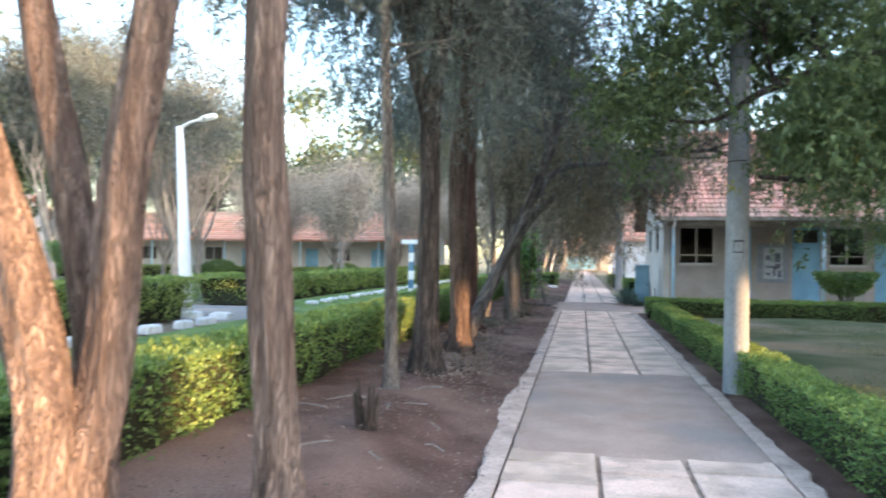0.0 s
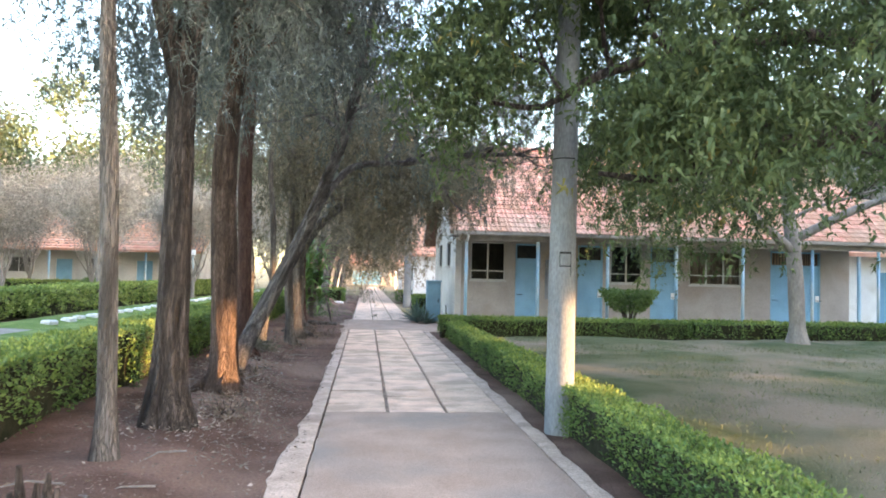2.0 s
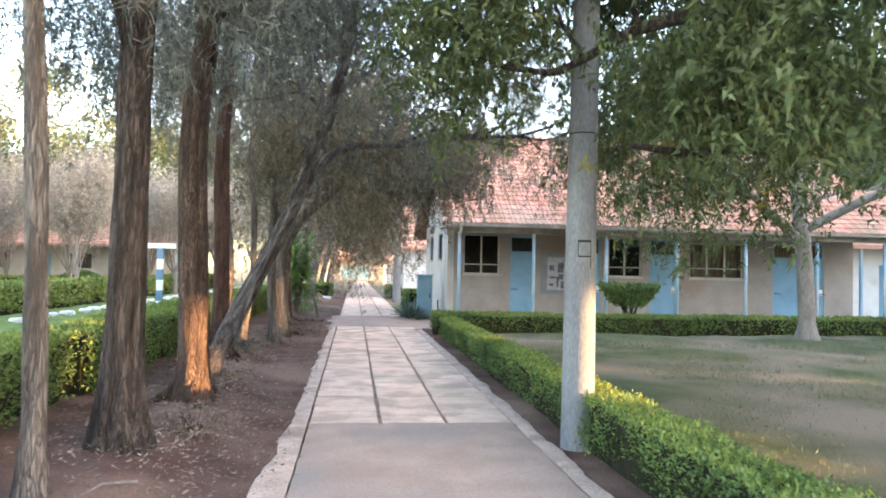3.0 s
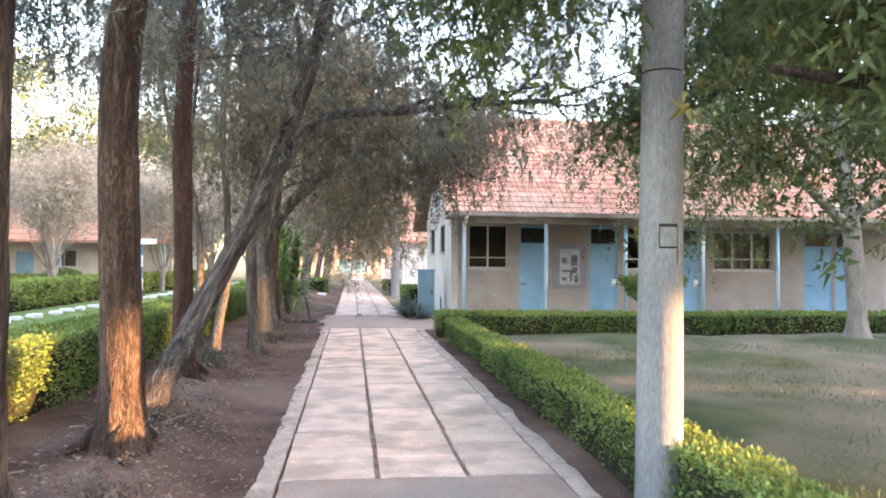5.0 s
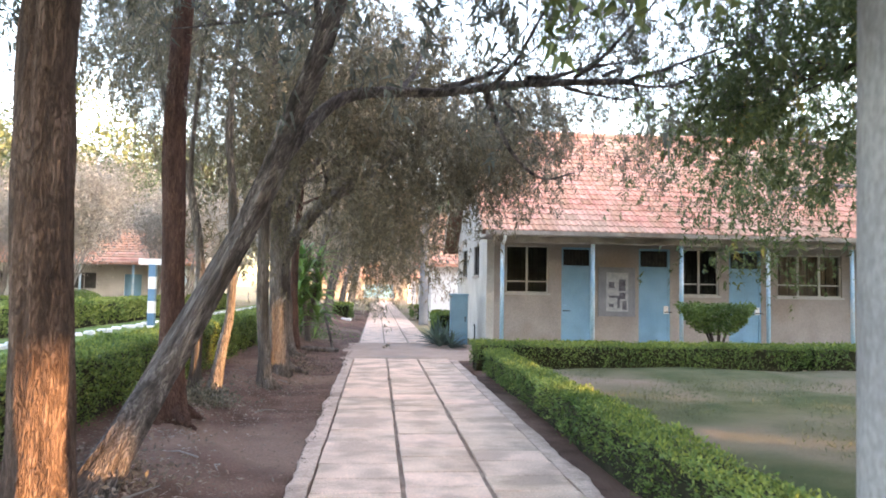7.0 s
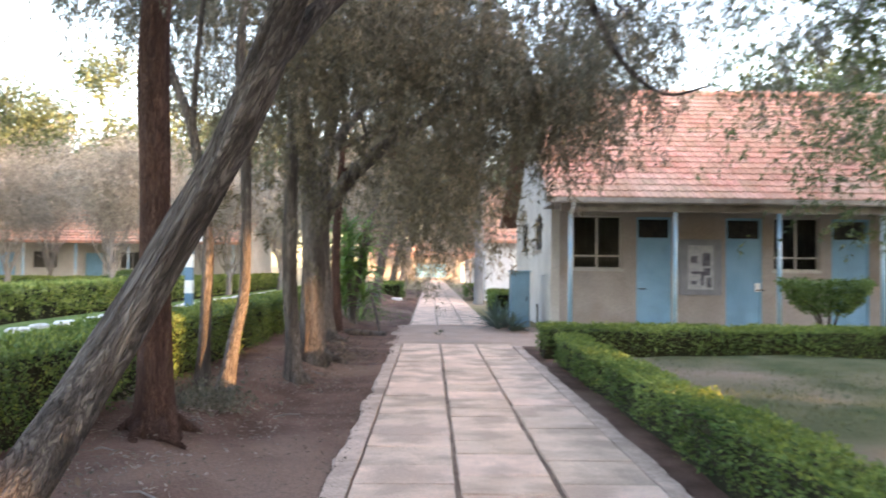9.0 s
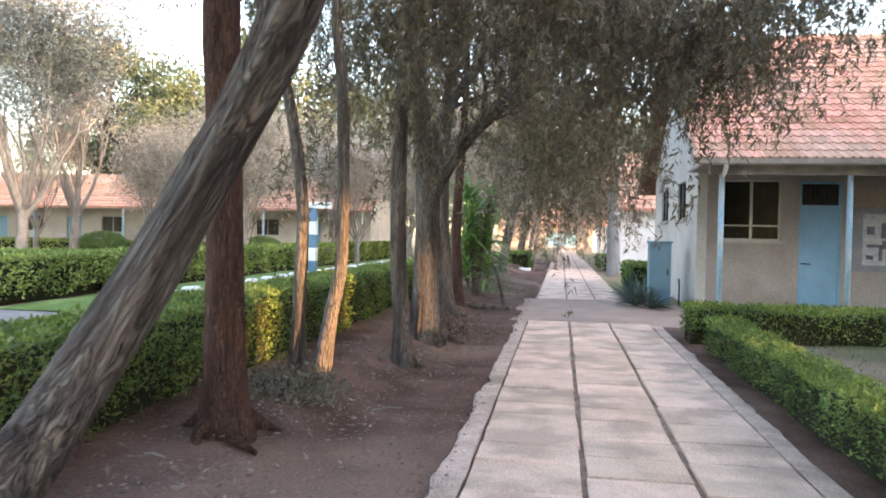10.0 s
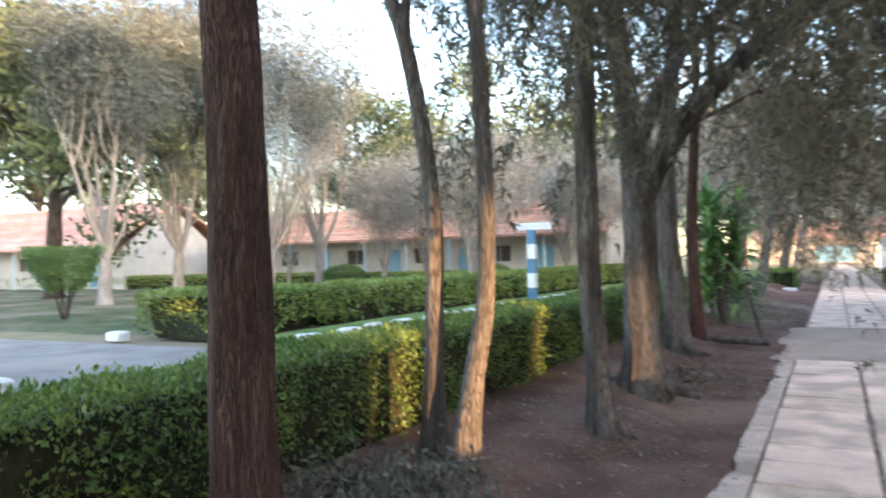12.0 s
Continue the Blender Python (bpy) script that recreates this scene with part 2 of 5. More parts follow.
# ---------------------------------------------------------------- mesh helpers
class Mesh:
    """Collects vertices and faces of one mesh."""

    def __init__(self):
        self.v, self.f = [], []

    def box(self, x0, x1, y0, y1, z0, z1, bevel=0.0, wob=0.0):
        if bevel <= 0:
            pts = [(x, y, z) for z in (z0, z1) for y in (y0, y1) for x in (x0, x1)]
            b = len(self.v)
            self.v += pts
            self.f += [tuple(b + i for i in q) for q in ((0, 2, 3, 1), (4, 5, 7, 6), (0, 1, 5, 4), (2, 6, 7, 3), (0, 4, 6, 2), (1, 3, 7, 5))]
            return self
        # top edges chamfered
        b = len(self.v)
        r = lambda: random.uniform(-wob, wob)
        for z, k in ((z0, 0), (z1 - bevel, 0), (z1, bevel)):
            for x, y in ((x0 + k, y0 + k), (x1 - k, y0 + k), (x1 - k, y1 - k), (x0 + k, y1 - k)):
                self.v.append((x + r(), y + r(), z + (r() * 0.4 if z > z0 else 0)))
        for lv in (0, 4):
            for i in range(4):
                j = (i + 1) % 4
                self.f.append((b + lv + i, b + lv + j, b + lv + 4 + j, b + lv + 4 + i))
        self.f += [(b + 8, b + 9, b + 10, b + 11), (b + 3, b + 2, b + 1, b)]
        return self

    def tube(self, pts, radii, sides=8, ridge=0.0, seed=0.0, cap=True):
        b = len(self.v)
        n = len(pts)
        P = [Vector(p) for p in pts]
        for i in range(n):
            d = (P[min(i + 1, n - 1)] - P[max(i - 1, 0)])
            d = d.normalized() if d.length > 1e-6 else Vector((0, 0, 1))
            u = d.cross(Vector((0.0, 1.0, 0.05)))
            u = u.normalized() if u.length > 1e-4 else Vector((1, 0, 0))
            w = d.cross(u)
            for k in range(sides):
                a = 2 * math.pi * k / sides
                r = radii[i]
                if ridge:
                    q = Vector((math.cos(a) * 2.4 + seed, math.sin(a) * 2.4, P[i].z * 0.9))
                    r *= 1 + ridge * 0.5 * noise.noise(Vector((math.cos(a) * 17 + seed, math.sin(a) * 17, P[i].z * 2.2))) + ridge * noise.noise(q) + ridge * 0.55 * noise.noise(Vector((math.cos(a) * 7 + seed, math.sin(a) * 7, P[i].z * 1.6)))
                self.v.append(P[i] + u * (r * math.cos(a)) + w * (r * math.sin(a)))
        for i in range(n - 1):
            for k in range(sides):
                k2 = (k + 1) % sides
                self.f.append((b + i * sides + k, b + i * sides + k2, b + (i + 1) * sides + k2, b + (i + 1) * sides + k))
        if cap:
            self.f.append(tuple(b + k for k in range(sides))[::-1])
            self.f.append(tuple(b + (n - 1) * sides + k for k in range(sides)))
        return self

    def cyl(self, x, y, z0, z1, r0, r1, sides=16):
        return self.tube([(x, y, z0), (x, y, z1)], [r0, r1], sides)

    def quad(self, a, b_, c, d):
        b = len(self.v)
        self.v += [a, b_, c, d]
        self.f.append((b, b + 1, b + 2, b + 3))
        return self

    def data(self, name, material, smooth=False):
        me = bpy.data.meshes.new(name)
        me.from_pydata([tuple(p) for p in self.v], [], self.f)
        me.materials.append(material)
        if smooth:
            me.polygons.foreach_set("use_smooth", [True] * len(me.polygons))
        me.update()
        return me


def part(name, mesh, material, parent=None, label="", smooth=False):
    """Links a Mesh as one object under parent."""
    ob = new(name, mesh.data(name, material, smooth) if isinstance(mesh, Mesh) else mesh)
    ob.parent = parent
    if label:
        tagged(ob, label)
    return ob


def thing(name, label, category, at=(0, 0, 0), group="", kind=""):
    ob = new(name)
    ob.location = at
    ob.empty_display_size = 0.2
    return tagged(ob, label, category, group, kind)


def structure(name, mesh, material, label="", smooth=False):
    return tagged(part(name, mesh, material, None, label, smooth), kind="structure")


def leaves_mesh(name, P, D, L, W, material, rng, needle=False):
    """Leaves as bent four-sided blades: P places, D directions (unit), L lengths, W widths."""
    n = len(P)
    side = np.cross(D, rng.normal(size=(n, 3)))
    side /= np.linalg.norm(side, axis=1)[:, None] + 1e-9
    up = np.cross(side, D)
    L, W = L[:, None], W[:, None]
    a = P
    b = P + D * L * 0.5 + side * W * 0.5 + up * L * 0.06
    c = P + D * L
    d = P + D * L * 0.5 - side * W * 0.5 + up * L * 0.06
    k = 4
    v = np.stack([a, b, c, d], 1).reshape(-1, 3)
    if needle:
        k = 3
        v = np.stack([P - side * W * 0.5, P + side * W * 0.5, c], 1).reshape(-1, 3)
    me = bpy.data.meshes.new(name)
    me.vertices.add(k * n)
    me.vertices.foreach_set("co", v.astype(np.float32).ravel())
    me.loops.add(k * n)
    me.loops.foreach_set("vertex_index", np.arange(k * n, dtype=np.int32))
    me.polygons.add(n)
    me.polygons.foreach_set("loop_start", np.arange(0, k * n, k, dtype=np.int32))
    me.materials.append(material)
    me.update(calc_edges=True)
    return me


def unit(a):
    return a / (np.linalg.norm(a, axis=-1, keepdims=True) + 1e-9)


def curve(points, n):
    """Catmull-Rom through the points, n steps a span."""
    P = [Vector(p) for p in points]
    P = [P[0] * 2 - P[1]] + P + [P[-1] * 2 - P[-2]]
    out = []
    for i in range(1, len(P) - 2):
        p0, p1, p2, p3 = P[i - 1:i + 3]
        for s in range(n):
            t = s / n
            out.append(0.5 * ((2 * p1) + (p2 - p0) * t + (2 * p0 - 5 * p1 + 4 * p2 - p3) * t * t + (3 * p1 - p0 - 3 * p2 + p3) * t ** 3))
    out.append(P[-2])
    return out


# ---------------------------------------------------------------- ground
def bed(x, y):
    """Height of the soil bed, which rises from the kerb towards the hedge."""
    k = min(max((-1.0 - x) / 0.8, 0), 1) if y < 15 else min(max((-1.45 - x) / 0.8, 0), 1)
    return 0.2 * k * k * (3 - 2 * k)


def sheet(name, x0, x1, y0, y1, z, material, step=0.5, relief=0.02, seed=0.0, label="", skirt=0.0):
    """A ground sheet with gentle relief; skirt lowers its rim so that it meets the ground below."""
    m = Mesh()
    nx, ny = max(int((x1 - x0) / step), 1), max(int((y1 - y0) / step), 1)
    for j in range(ny + 1):
        for i in range(nx + 1):
            x, y = x0 + (x1 - x0) * i / nx, y0 + (y1 - y0) * j / ny
            h = relief * (noise.noise(Vector((x * 0.7 + seed, y * 0.7, 0))) + 0.5 * noise.noise(Vector((x * 2.3 + seed, y * 2.3, 1))))
            if name == "ground_soil_bed":
                h += bed(x, y)
            if skirt and (i in (0, nx) or j in (0, ny)):
                h -= skirt
            m.v.append((x, y, z + h))
    for j in range(ny):
        for i in range(nx):
            a = j * (nx + 1) + i
            m.f.append((a, a + 1, a + nx + 2, a + nx + 1))
    return structure(name, m, material, label, True)


ground = Mesh()
ground.quad((-1500, -1500, -0.12), (1500, -1500, -0.12), (1500, 1500, -0.12), (-1500, 1500, -0.12))
structure("ground", ground, M_GROUND, "dry grassy ground reaching the horizon")
sheet("ground_soil_bed", -3.9, -0.56, -6, 60, -0.01, M_SOIL, 0.25, 0.05, 3.0, "reddish bare soil bed under the trees", 0.15)
sheet("ground_soil_strip", 1.3, 2.9, -6, 24.4, -0.02, M_SOIL, 0.25, 0.03, 9.0, "narrow strip of dark red soil beside the path", 0.15)
sheet("ground_lawn", 2.3, 40, -12, 22.6, 0.06, M_LAWN, 0.5, 0.06, 5.0, "patchy dry lawn with bare earth", 0.25)
sheet("ground_verge", -8.3, -3.6, -8, 70, 0.08, M_LAWN_G, 0.5, 0.04, 7.0, "mown green grass verge", 0.15)
sheet("ground_yard", -60, -13.2, 24.5, 60, -0.02, M_LAWN, 1.0, 0.06, 8.0, "dry lawn before a long low building", 0.15)
sheet("ground_yard_behind", 2.2, 40, 23.0, 60, -0.01, M_GROUND, 1.0, 0.03, 12.0, "bare ground round the building", 0.1)
sheet("road", -40, -8.3, 18.6, 23.6, -0.02, M_ROAD, 0.6, 0.02, 2.0, "dusty grey side road", 0.1)
sheet("ground_verge_far", -10.5, -8.2, 23.7, 90, 0.05, M_LAWN_G, 0.6, 0.03, 4.0, "mown green grass before the long hedge", 0.15)
sheet("pavement_bed", -0.72, 1.5, -6, 130, -0.01, M_JOINT, 0.4, 0.006, 6.0, "earth under the paving slabs", 0.1)
sheet("pavement_crossing", -1.1, 2.6, 24.35, 28.9, 0.01, M_SLAB_D, 0.3, 0.02, 14.0, "dusty worn concrete crossing", 0.06)


# ---------------------------------------------------------------- trees
def grow(wood, tips, start, direction, length, radius, level, rng, droop, spread=0.7, sides=6, kids=3, up=0.1):
    """One limb, bending, with side limbs; twig places gather in tips."""
    n = 5
    pts, d, p = [Vector(start)], Vector(direction).normalized(), Vector(start)
    for i in range(n):
        d = (d + Vector(rng.normal(0, 0.13, 3)) + Vector((0, 0, up - droop * i / n))).normalized()
        p = p + d * (length / n)
        pts.append(p.copy())
    wood.tube(pts, [max(radius * (1 - 0.72 * i / n), 0.004) for i in range(n + 1)], sides, cap=False)
    if level <= 0:
        for k in range(2, n + 1):
            tips.append((pts[k], d.copy()))
        return
    for k in range(kids):
        i = 1 + int(rng.integers(1, n)) if k else n
        i = min(i, n)
        side = Vector(rng.normal(0, 1, 3))
        side = (side - d * side.dot(d)).normalized()
        nd = (d * (1 - spread * 0.5) + side * spread).normalized()
        grow(wood, tips, pts[i], nd, length * rng.uniform(0.55, 0.8), radius * (1 - 0.72 * i / n) * 0.8, level - 1, rng, droop, spread, max(sides - 1, 4), kids, up)


def foliage(name, tips, material, rng, per_tip, spread, leaf, width, hang=0.0, strands=0, out=0.22):
    """Leaves about the twig places; with hang, strings of leaves that hang down from them."""
    T = np.array([tuple(t[0]) for t in tips])
    D0 = np.array([tuple(t[1]) for t in tips])
    if strands:
        T = np.repeat(T, strands, 0) + rng.normal(0, spread, (len(T) * strands, 3))
        D0 = np.repeat(D0, strands, 0)
        ln = rng.uniform(0.35, 1.0, len(T)) * hang
        sway = rng.normal(0, 0.22, (len(T), 3))
        s = rng.uniform(0, 1, (len(T), per_tip))
        s.sort(1)
        P = T[:, None, :] + (sway[:, None, :] + np.array((0, 0, -1.0))) * (s * ln[:, None])[..., None] + (D0 + rng.normal(0, 0.5, D0.shape))[:, None, :] * out * np.sin(s * 2)[..., None] * hang
        P = P.reshape(-1, 3) + rng.normal(0, 0.02, (len(T) * per_tip, 3))
        D = unit(rng.normal(0, 0.6, P.shape) + np.array((0, 0, -0.75)))
    else:
        P = np.repeat(T, per_tip, 0) + rng.normal(0, spread, (len(T) * per_tip, 3)) * np.array((1, 1, 0.7))
        D = unit(rng.normal(0, 1, P.shape) + np.array((0, 0, -0.25)))
    n = len(P)
    return leaves_mesh(name, P, D, leaf * rng.uniform(0.6, 1.3, n), width * rng.uniform(0.7, 1.2, n), material, rng, width < 0.06)


def trunk_mesh(stems, sides=14, ridge=0.12, seed=1.0, steps=7, flare=1.35):
    """Stems: lists of (x, y, z, radius), joined into one wood mesh; the first stem flares at its foot."""
    m = Mesh()
    for i, stem in enumerate(stems):
        c = curve([q[:3] for q in stem], steps)
        r = []
        k = len(stem) - 1
        for j in range(len(c)):
            t = j / steps
            a = min(int(t), k - 1)
            rad = stem[a][3] + (stem[a + 1][3] - stem[a][3]) * (t - a)
            h = c[j].z
            if flare > 1 and h < 0.5 and stem[0][2] <= 0.05:
                rad *= 1 + (flare - 1) * (1 - max(h, 0) / 0.5) ** 2
            r.append(rad)
        m.tube(c, r, sides, ridge, seed + i * 3.7)
    return m


def tree(name, label, base, stems, bark, leaf_material=None, limbs=(), seed=1, per_tip=14, spread=0.22, leaf=0.07, width=0.02,
         hang=0.0, strands=0, level=2, droop=0.25, kids=3, ridge=0.12, sides=14, crown_label="", limb_spread=0.7, roots=0, flare=1.35, up=0.1, size=1.0, out=0.22, spray=None):
    """stems and limbs in metres from the base. limbs: (start, direction, length, radius)."""
    rng = np.random.default_rng(seed)
    t = thing(name, label, "tree", base, "trees along the path" if name == "tree" else "")
    t.scale = (size, size, size)
    wood = trunk_mesh(stems, sides, ridge, seed * 1.3, flare=flare)
    for k in range(roots):
        a = k * 2.4 + seed
        r = stems[0][0][3]
        wood.tube([(math.cos(a) * r * 0.6, math.sin(a) * r * 0.6, 0.16), (math.cos(a) * r * 1.6, math.sin(a) * r * 1.6, 0.05), (math.cos(a + 0.3) * r * 2.6, math.sin(a + 0.3) * r * 2.6, -0.03)],
                  [r * 0.42, r * 0.28, r * 0.1], 7, 0.2, seed + k)
    part("trunk", wood, bark, t, smooth=True)
    if limbs:
        tips = []
        for s, d, ln, r in limbs:
            twigs = Mesh()
            grow(twigs, tips, s, d, ln, r, level, rng, droop, limb_spread, 7, kids, up)
            part("bough", twigs, bark, t, smooth=True)
        if leaf_material:
            part("crown", foliage("crown", tips, leaf_material, rng, per_tip, spread, leaf, width, hang, strands, out), leaf_material, t, crown_label)
        if spray:
            some = [tips[i] for i in rng.choice(len(tips), len(tips) // 26, replace=False)]
            part("spray", foliage("spray", some, spray, rng, per_tip, spread, leaf, width, hang, 2, out), spray, t, "yellowing leaf sprays")
    return t


def ring(n, z, out, up, length, radius, seed, jitter=0.3, x=0.0, y=0.0, rise=0.0):
    """Limbs all round a stem."""
    g = np.random.default_rng(seed)
    r = []
    for k in range(n):
        a = 2 * math.pi * k / n + g.uniform(-jitter, jitter)
        r.append(((x, y, z + rise * k / n + g.uniform(-0.15, 0.15)), (math.cos(a) * out, math.sin(a) * out, up + g.uniform(-0.1, 0.15)), length * g.uniform(0.75, 1.2), radius * g.uniform(0.7, 1.1)))
    return r


NEEDLES = dict(leaf=0.1, width=0.018, hang=0.8, strands=5, per_tip=28, spread=0.3, droop=0.3)

DENSE = dict(NEEDLES, strands=8, spread=0.36, width=0.022)

# three-stemmed tree with ridged tan bark
tree("tree", "three-stemmed tree with deeply ridged tan bark in low sun", (-2.37, 4.12, 0.1),
     [[(0, 0, -0.1, 0.26), (0.03, 0.1, 0.5, 0.2), (0.13, 0.25, 1.0, 0.135), (0.22, 0.25, 2.0, 0.12), (0.38, 0.25, 2.95, 0.108), (0.62, 0.3, 4.6, 0.1), (0.8, 0.3, 6.5, 0.05)],
      [(0.0, 0.3, 0.2, 0.16), (-0.03, 0.42, 1.1, 0.122), (-0.27, 0.45, 2.2, 0.108), (-0.47, 0.45, 3.05, 0.1), (-0.9, 0.6, 5.0, 0.08), (-1.1, 0.7, 6.5, 0.04)],
      [(-0.05, -0.05, 0.0, 0.19), (-0.02, 0.02, 0.7, 0.155), (-0.27, 0.05, 1.67, 0.13), (-0.46, 0.0, 2.3, 0.118), (-0.9, -0.1, 4.0, 0.1), (-1.2, -0.1, 5.6, 0.05)]],
     M_BARK_T, L_GREY, ring(5, 5.2, 0.8, 0.5, 1.7, 0.05, 3, x=0.6, y=0.3) + ring(5, 5.0, 0.8, 0.4, 1.8, 0.05, 4, x=-0.9, y=0.5) + ring(4, 4.4, 0.9, 0.3, 1.8, 0.05, 5, x=-1.0, y=-0.1),
     seed=11, size=0.85, ridge=0.2, sides=44, **dict(NEEDLES, strands=2))
tree("tree", "straight tree with ridged tan bark", (-1.6, 4.86, 0.12),
     [[(0, 0, -0.1, 0.14), (0.0, 0.0, 0.3, 0.122), (-0.08, 0.02, 1.4, 0.112), (-0.11, 0.0, 2.4, 0.105), (-0.12, 0.2, 5.0, 0.1), (-0.1, 0.2, 7.0, 0.05)]],
     M_BARK_T, L_GREY, ring(7, 5.0, 0.8, 0.4, 1.6, 0.05, 8, x=-0.1, y=0.2, rise=1.5), seed=12, ridge=0.17, sides=44, **dict(NEEDLES, strands=3))
tree("tree", "thin grey mottled young tree", (-1.99, 8.72, 0.17),
     [[(0, 0, -0.1, 0.085), (0.0, 0.0, 0.5, 0.07), (-0.03, 0, 1.77, 0.063), (-0.1, 0, 3.35, 0.055), (-0.12, 0.1, 5.0, 0.04), (-0.1, 0.1, 6.5, 0.02)]],
     M_BARK_G, L_BLUE, ring(9, 3.3, 0.8, 0.25, 0.95, 0.022, 21, x=-0.1, rise=3.0), seed=13, ridge=0.14, sides=12, level=1, leaf=0.12, width=0.011, hang=0.7, strands=5, per_tip=22, spread=0.22, droop=0.4)
tree("tree", "forked tree with dark ridged bark", (-1.86, 9.92, 0.2),
     [[(0, 0, -0.1, 0.18), (0.0, 0.0, 0.5, 0.138), (0.02, 0, 1.9, 0.115), (0.0, 0.15, 3.3, 0.108), (0.12, 0.2, 4.2, 0.09), (0.3, 0.2, 7.0, 0.04)],
      [(0.0, 0.1, 2.95, 0.1), (-0.2, 0.05, 3.7, 0.085), (-0.55, -0.1, 5.4, 0.05), (-0.7, -0.1, 6.6, 0.025)]],
     M_BARK_D, L_BLUE, ring(6, 4.6, 0.8, 0.35, 1.7, 0.045, 31, x=0.2, y=0.1, rise=2.0) + ring(6, 4.2, 0.8, 0.3, 1.5, 0.04, 32, x=-0.4, rise=1.4),
     seed=14, ridge=0.24, sides=40, **DENSE)
tree("tree", "tree with dark furrowed bark at the path bed", (-1.77, 11.9, 0.19),
     [[(0, 0, -0.1, 0.17), (0.0, 0.0, 0.4, 0.152), (-0.03, 0, 1.5, 0.142), (-0.07, 0.05, 2.7, 0.134), (0.02, 0.1, 3.6, 0.12), (0.1, 0.1, 4.8, 0.1), (0.1, 0.2, 7.0, 0.04)]],
     M_BARK_B, L_BLUE, ring(8, 3.7, 0.85, 0.35, 1.7, 0.05, 41, y=0.1, rise=2.6), seed=15, ridge=0.16, sides=40, roots=4, **DENSE)
tree("tree", "leaning tree with split grey bark", (-1.95, 13.0, 0.1),
     [[(-0.1, -0.06, -0.12, 0.165), (0.12, 0.04, 0.25, 0.122), (0.34, 0.43, 0.8, 0.1), (0.6, 0.68, 1.4, 0.09), (0.89, 0.76, 2.0, 0.088), (1.16, 0.72, 2.7, 0.082), (1.32, 0.7, 3.15, 0.076), (1.55, 0.75, 4.0, 0.06), (1.8, 0.85, 5.4, 0.04)],
      [(1.0, 0.75, 2.3, 0.06), (1.5, 1.3, 3.0, 0.05), (2.34, 1.6, 3.16, 0.042), (3.14, 1.7, 3.3, 0.036), (4.2, 1.9, 3.42, 0.028)],
      [(1.2, 0.72, 2.75, 0.05), (1.3, 1.1, 3.3, 0.04), (1.2, 1.6, 4.2, 0.025)],
      [(2.75, 1.66, 3.22, 0.03), (2.85, 1.7, 2.95, 0.022), (3.05, 1.7, 2.6, 0.017), (3.3, 1.7, 2.43, 0.011), (3.6, 1.75, 2.5, 0.006)]],
     M_BARK_L, L_GREY,
     [((1.45, 0.72, 3.6), (0.6, 0.5, 0.4), 1.5, 0.04), ((1.6, 0.75, 4.2), (-0.4, 0.7, 0.5), 1.5, 0.04), ((1.8, 0.8, 5.2), (0.5, 0.2, 0.6), 1.5, 0.04), ((1.25, 1.3, 3.6), (-0.5, 0.8, 0.3), 1.4, 0.035), ((1.9, 1.45, 3.08), (0.3, 0.9, 0.4), 1.3, 0.03),
      ((2.34, 1.6, 3.2), (0.6, 0.6, 0.3), 1.3, 0.03), ((2.8, 1.65, 3.25), (0.6, -0.5, 0.3), 1.1, 0.025), ((3.14, 1.7, 3.36), (0.8, 0.3, 0.1), 1.2, 0.025), ((3.6, 1.8, 3.4), (0.5, -0.6, 0.1), 1.1, 0.022), ((4.2, 1.9, 3.45), (0.9, 0.1, 0.0), 1.3, 0.022), ((3.9, 1.85, 3.45), (0.5, 0.8, 0.1), 1.2, 0.022),
      ((2.9, 1.68, 3.15), (0.5, 0.7, -0.12), 1.1, 0.018), ((3.5, 1.75, 3.3), (0.8, 0.3, -0.15), 1.2, 0.018), ((4.1, 1.88, 3.4), (0.9, -0.2, -0.15), 1.2, 0.018), ((4.2, 1.9, 3.42), (0.6, 0.8, -0.1), 1.2, 0.018)],
     seed=16, ridge=0.24, sides=40, leaf=0.075, width=0.012, hang=0.34, strands=4, per_tip=26, spread=0.26, droop=0.1, up=0.14)
tree("tree", "straight tree with flaking red-brown bark", (-2.16, 15.73, 0.15),
     [[(0.02, 0, -0.1, 0.15), (0.0, 0.0, 0.4, 0.125), (-0.02, 0, 1.57, 0.112), (-0.05, 0, 3.16, 0.106), (0.0, 0.1, 5.0, 0.09), (0.1, 0.1, 7.2, 0.04)]],
     M_BARK_R, L_GREY, ring(8, 4.6, 0.85, 0.4, 1.5, 0.04, 61, rise=2.3), seed=17, ridge=0.13, sides=40, roots=5, **NEEDLES)
tree("tree", "pair of thin crooked stems growing close together", (-2.25, 17.6, 0.2),
     [[(-0.14, 0.05, -0.1, 0.075), (-0.11, 0.05, 0.8, 0.06), (-0.11, 0.05, 1.54, 0.055), (-0.28, 0.05, 2.59, 0.05), (-0.57, 0.05, 3.4, 0.04), (-0.8, 0.1, 4.6, 0.025)],
      [(-0.28, 0.05, 2.55, 0.035), (-0.24, 0.05, 3.4, 0.028), (-0.15, 0.1, 4.6, 0.018)],
      [(0.1, -0.05, -0.1, 0.085), (0.2, -0.05, 0.5, 0.065), (0.3, -0.05, 1.1, 0.055), (0.28, -0.05, 2.41, 0.05), (0.21, -0.05, 3.3, 0.045), (0.3, 0, 4.8, 0.025)]],
     M_BARK_G, L_GREY, ring(5, 4.3, 0.7, 0.5, 0.9, 0.02, 71, x=-0.4), seed=18, ridge=0.16, sides=12, level=1, leaf=0.11, width=0.011, hang=0.5, strands=2, per_tip=16, spread=0.15, droop=0.3)
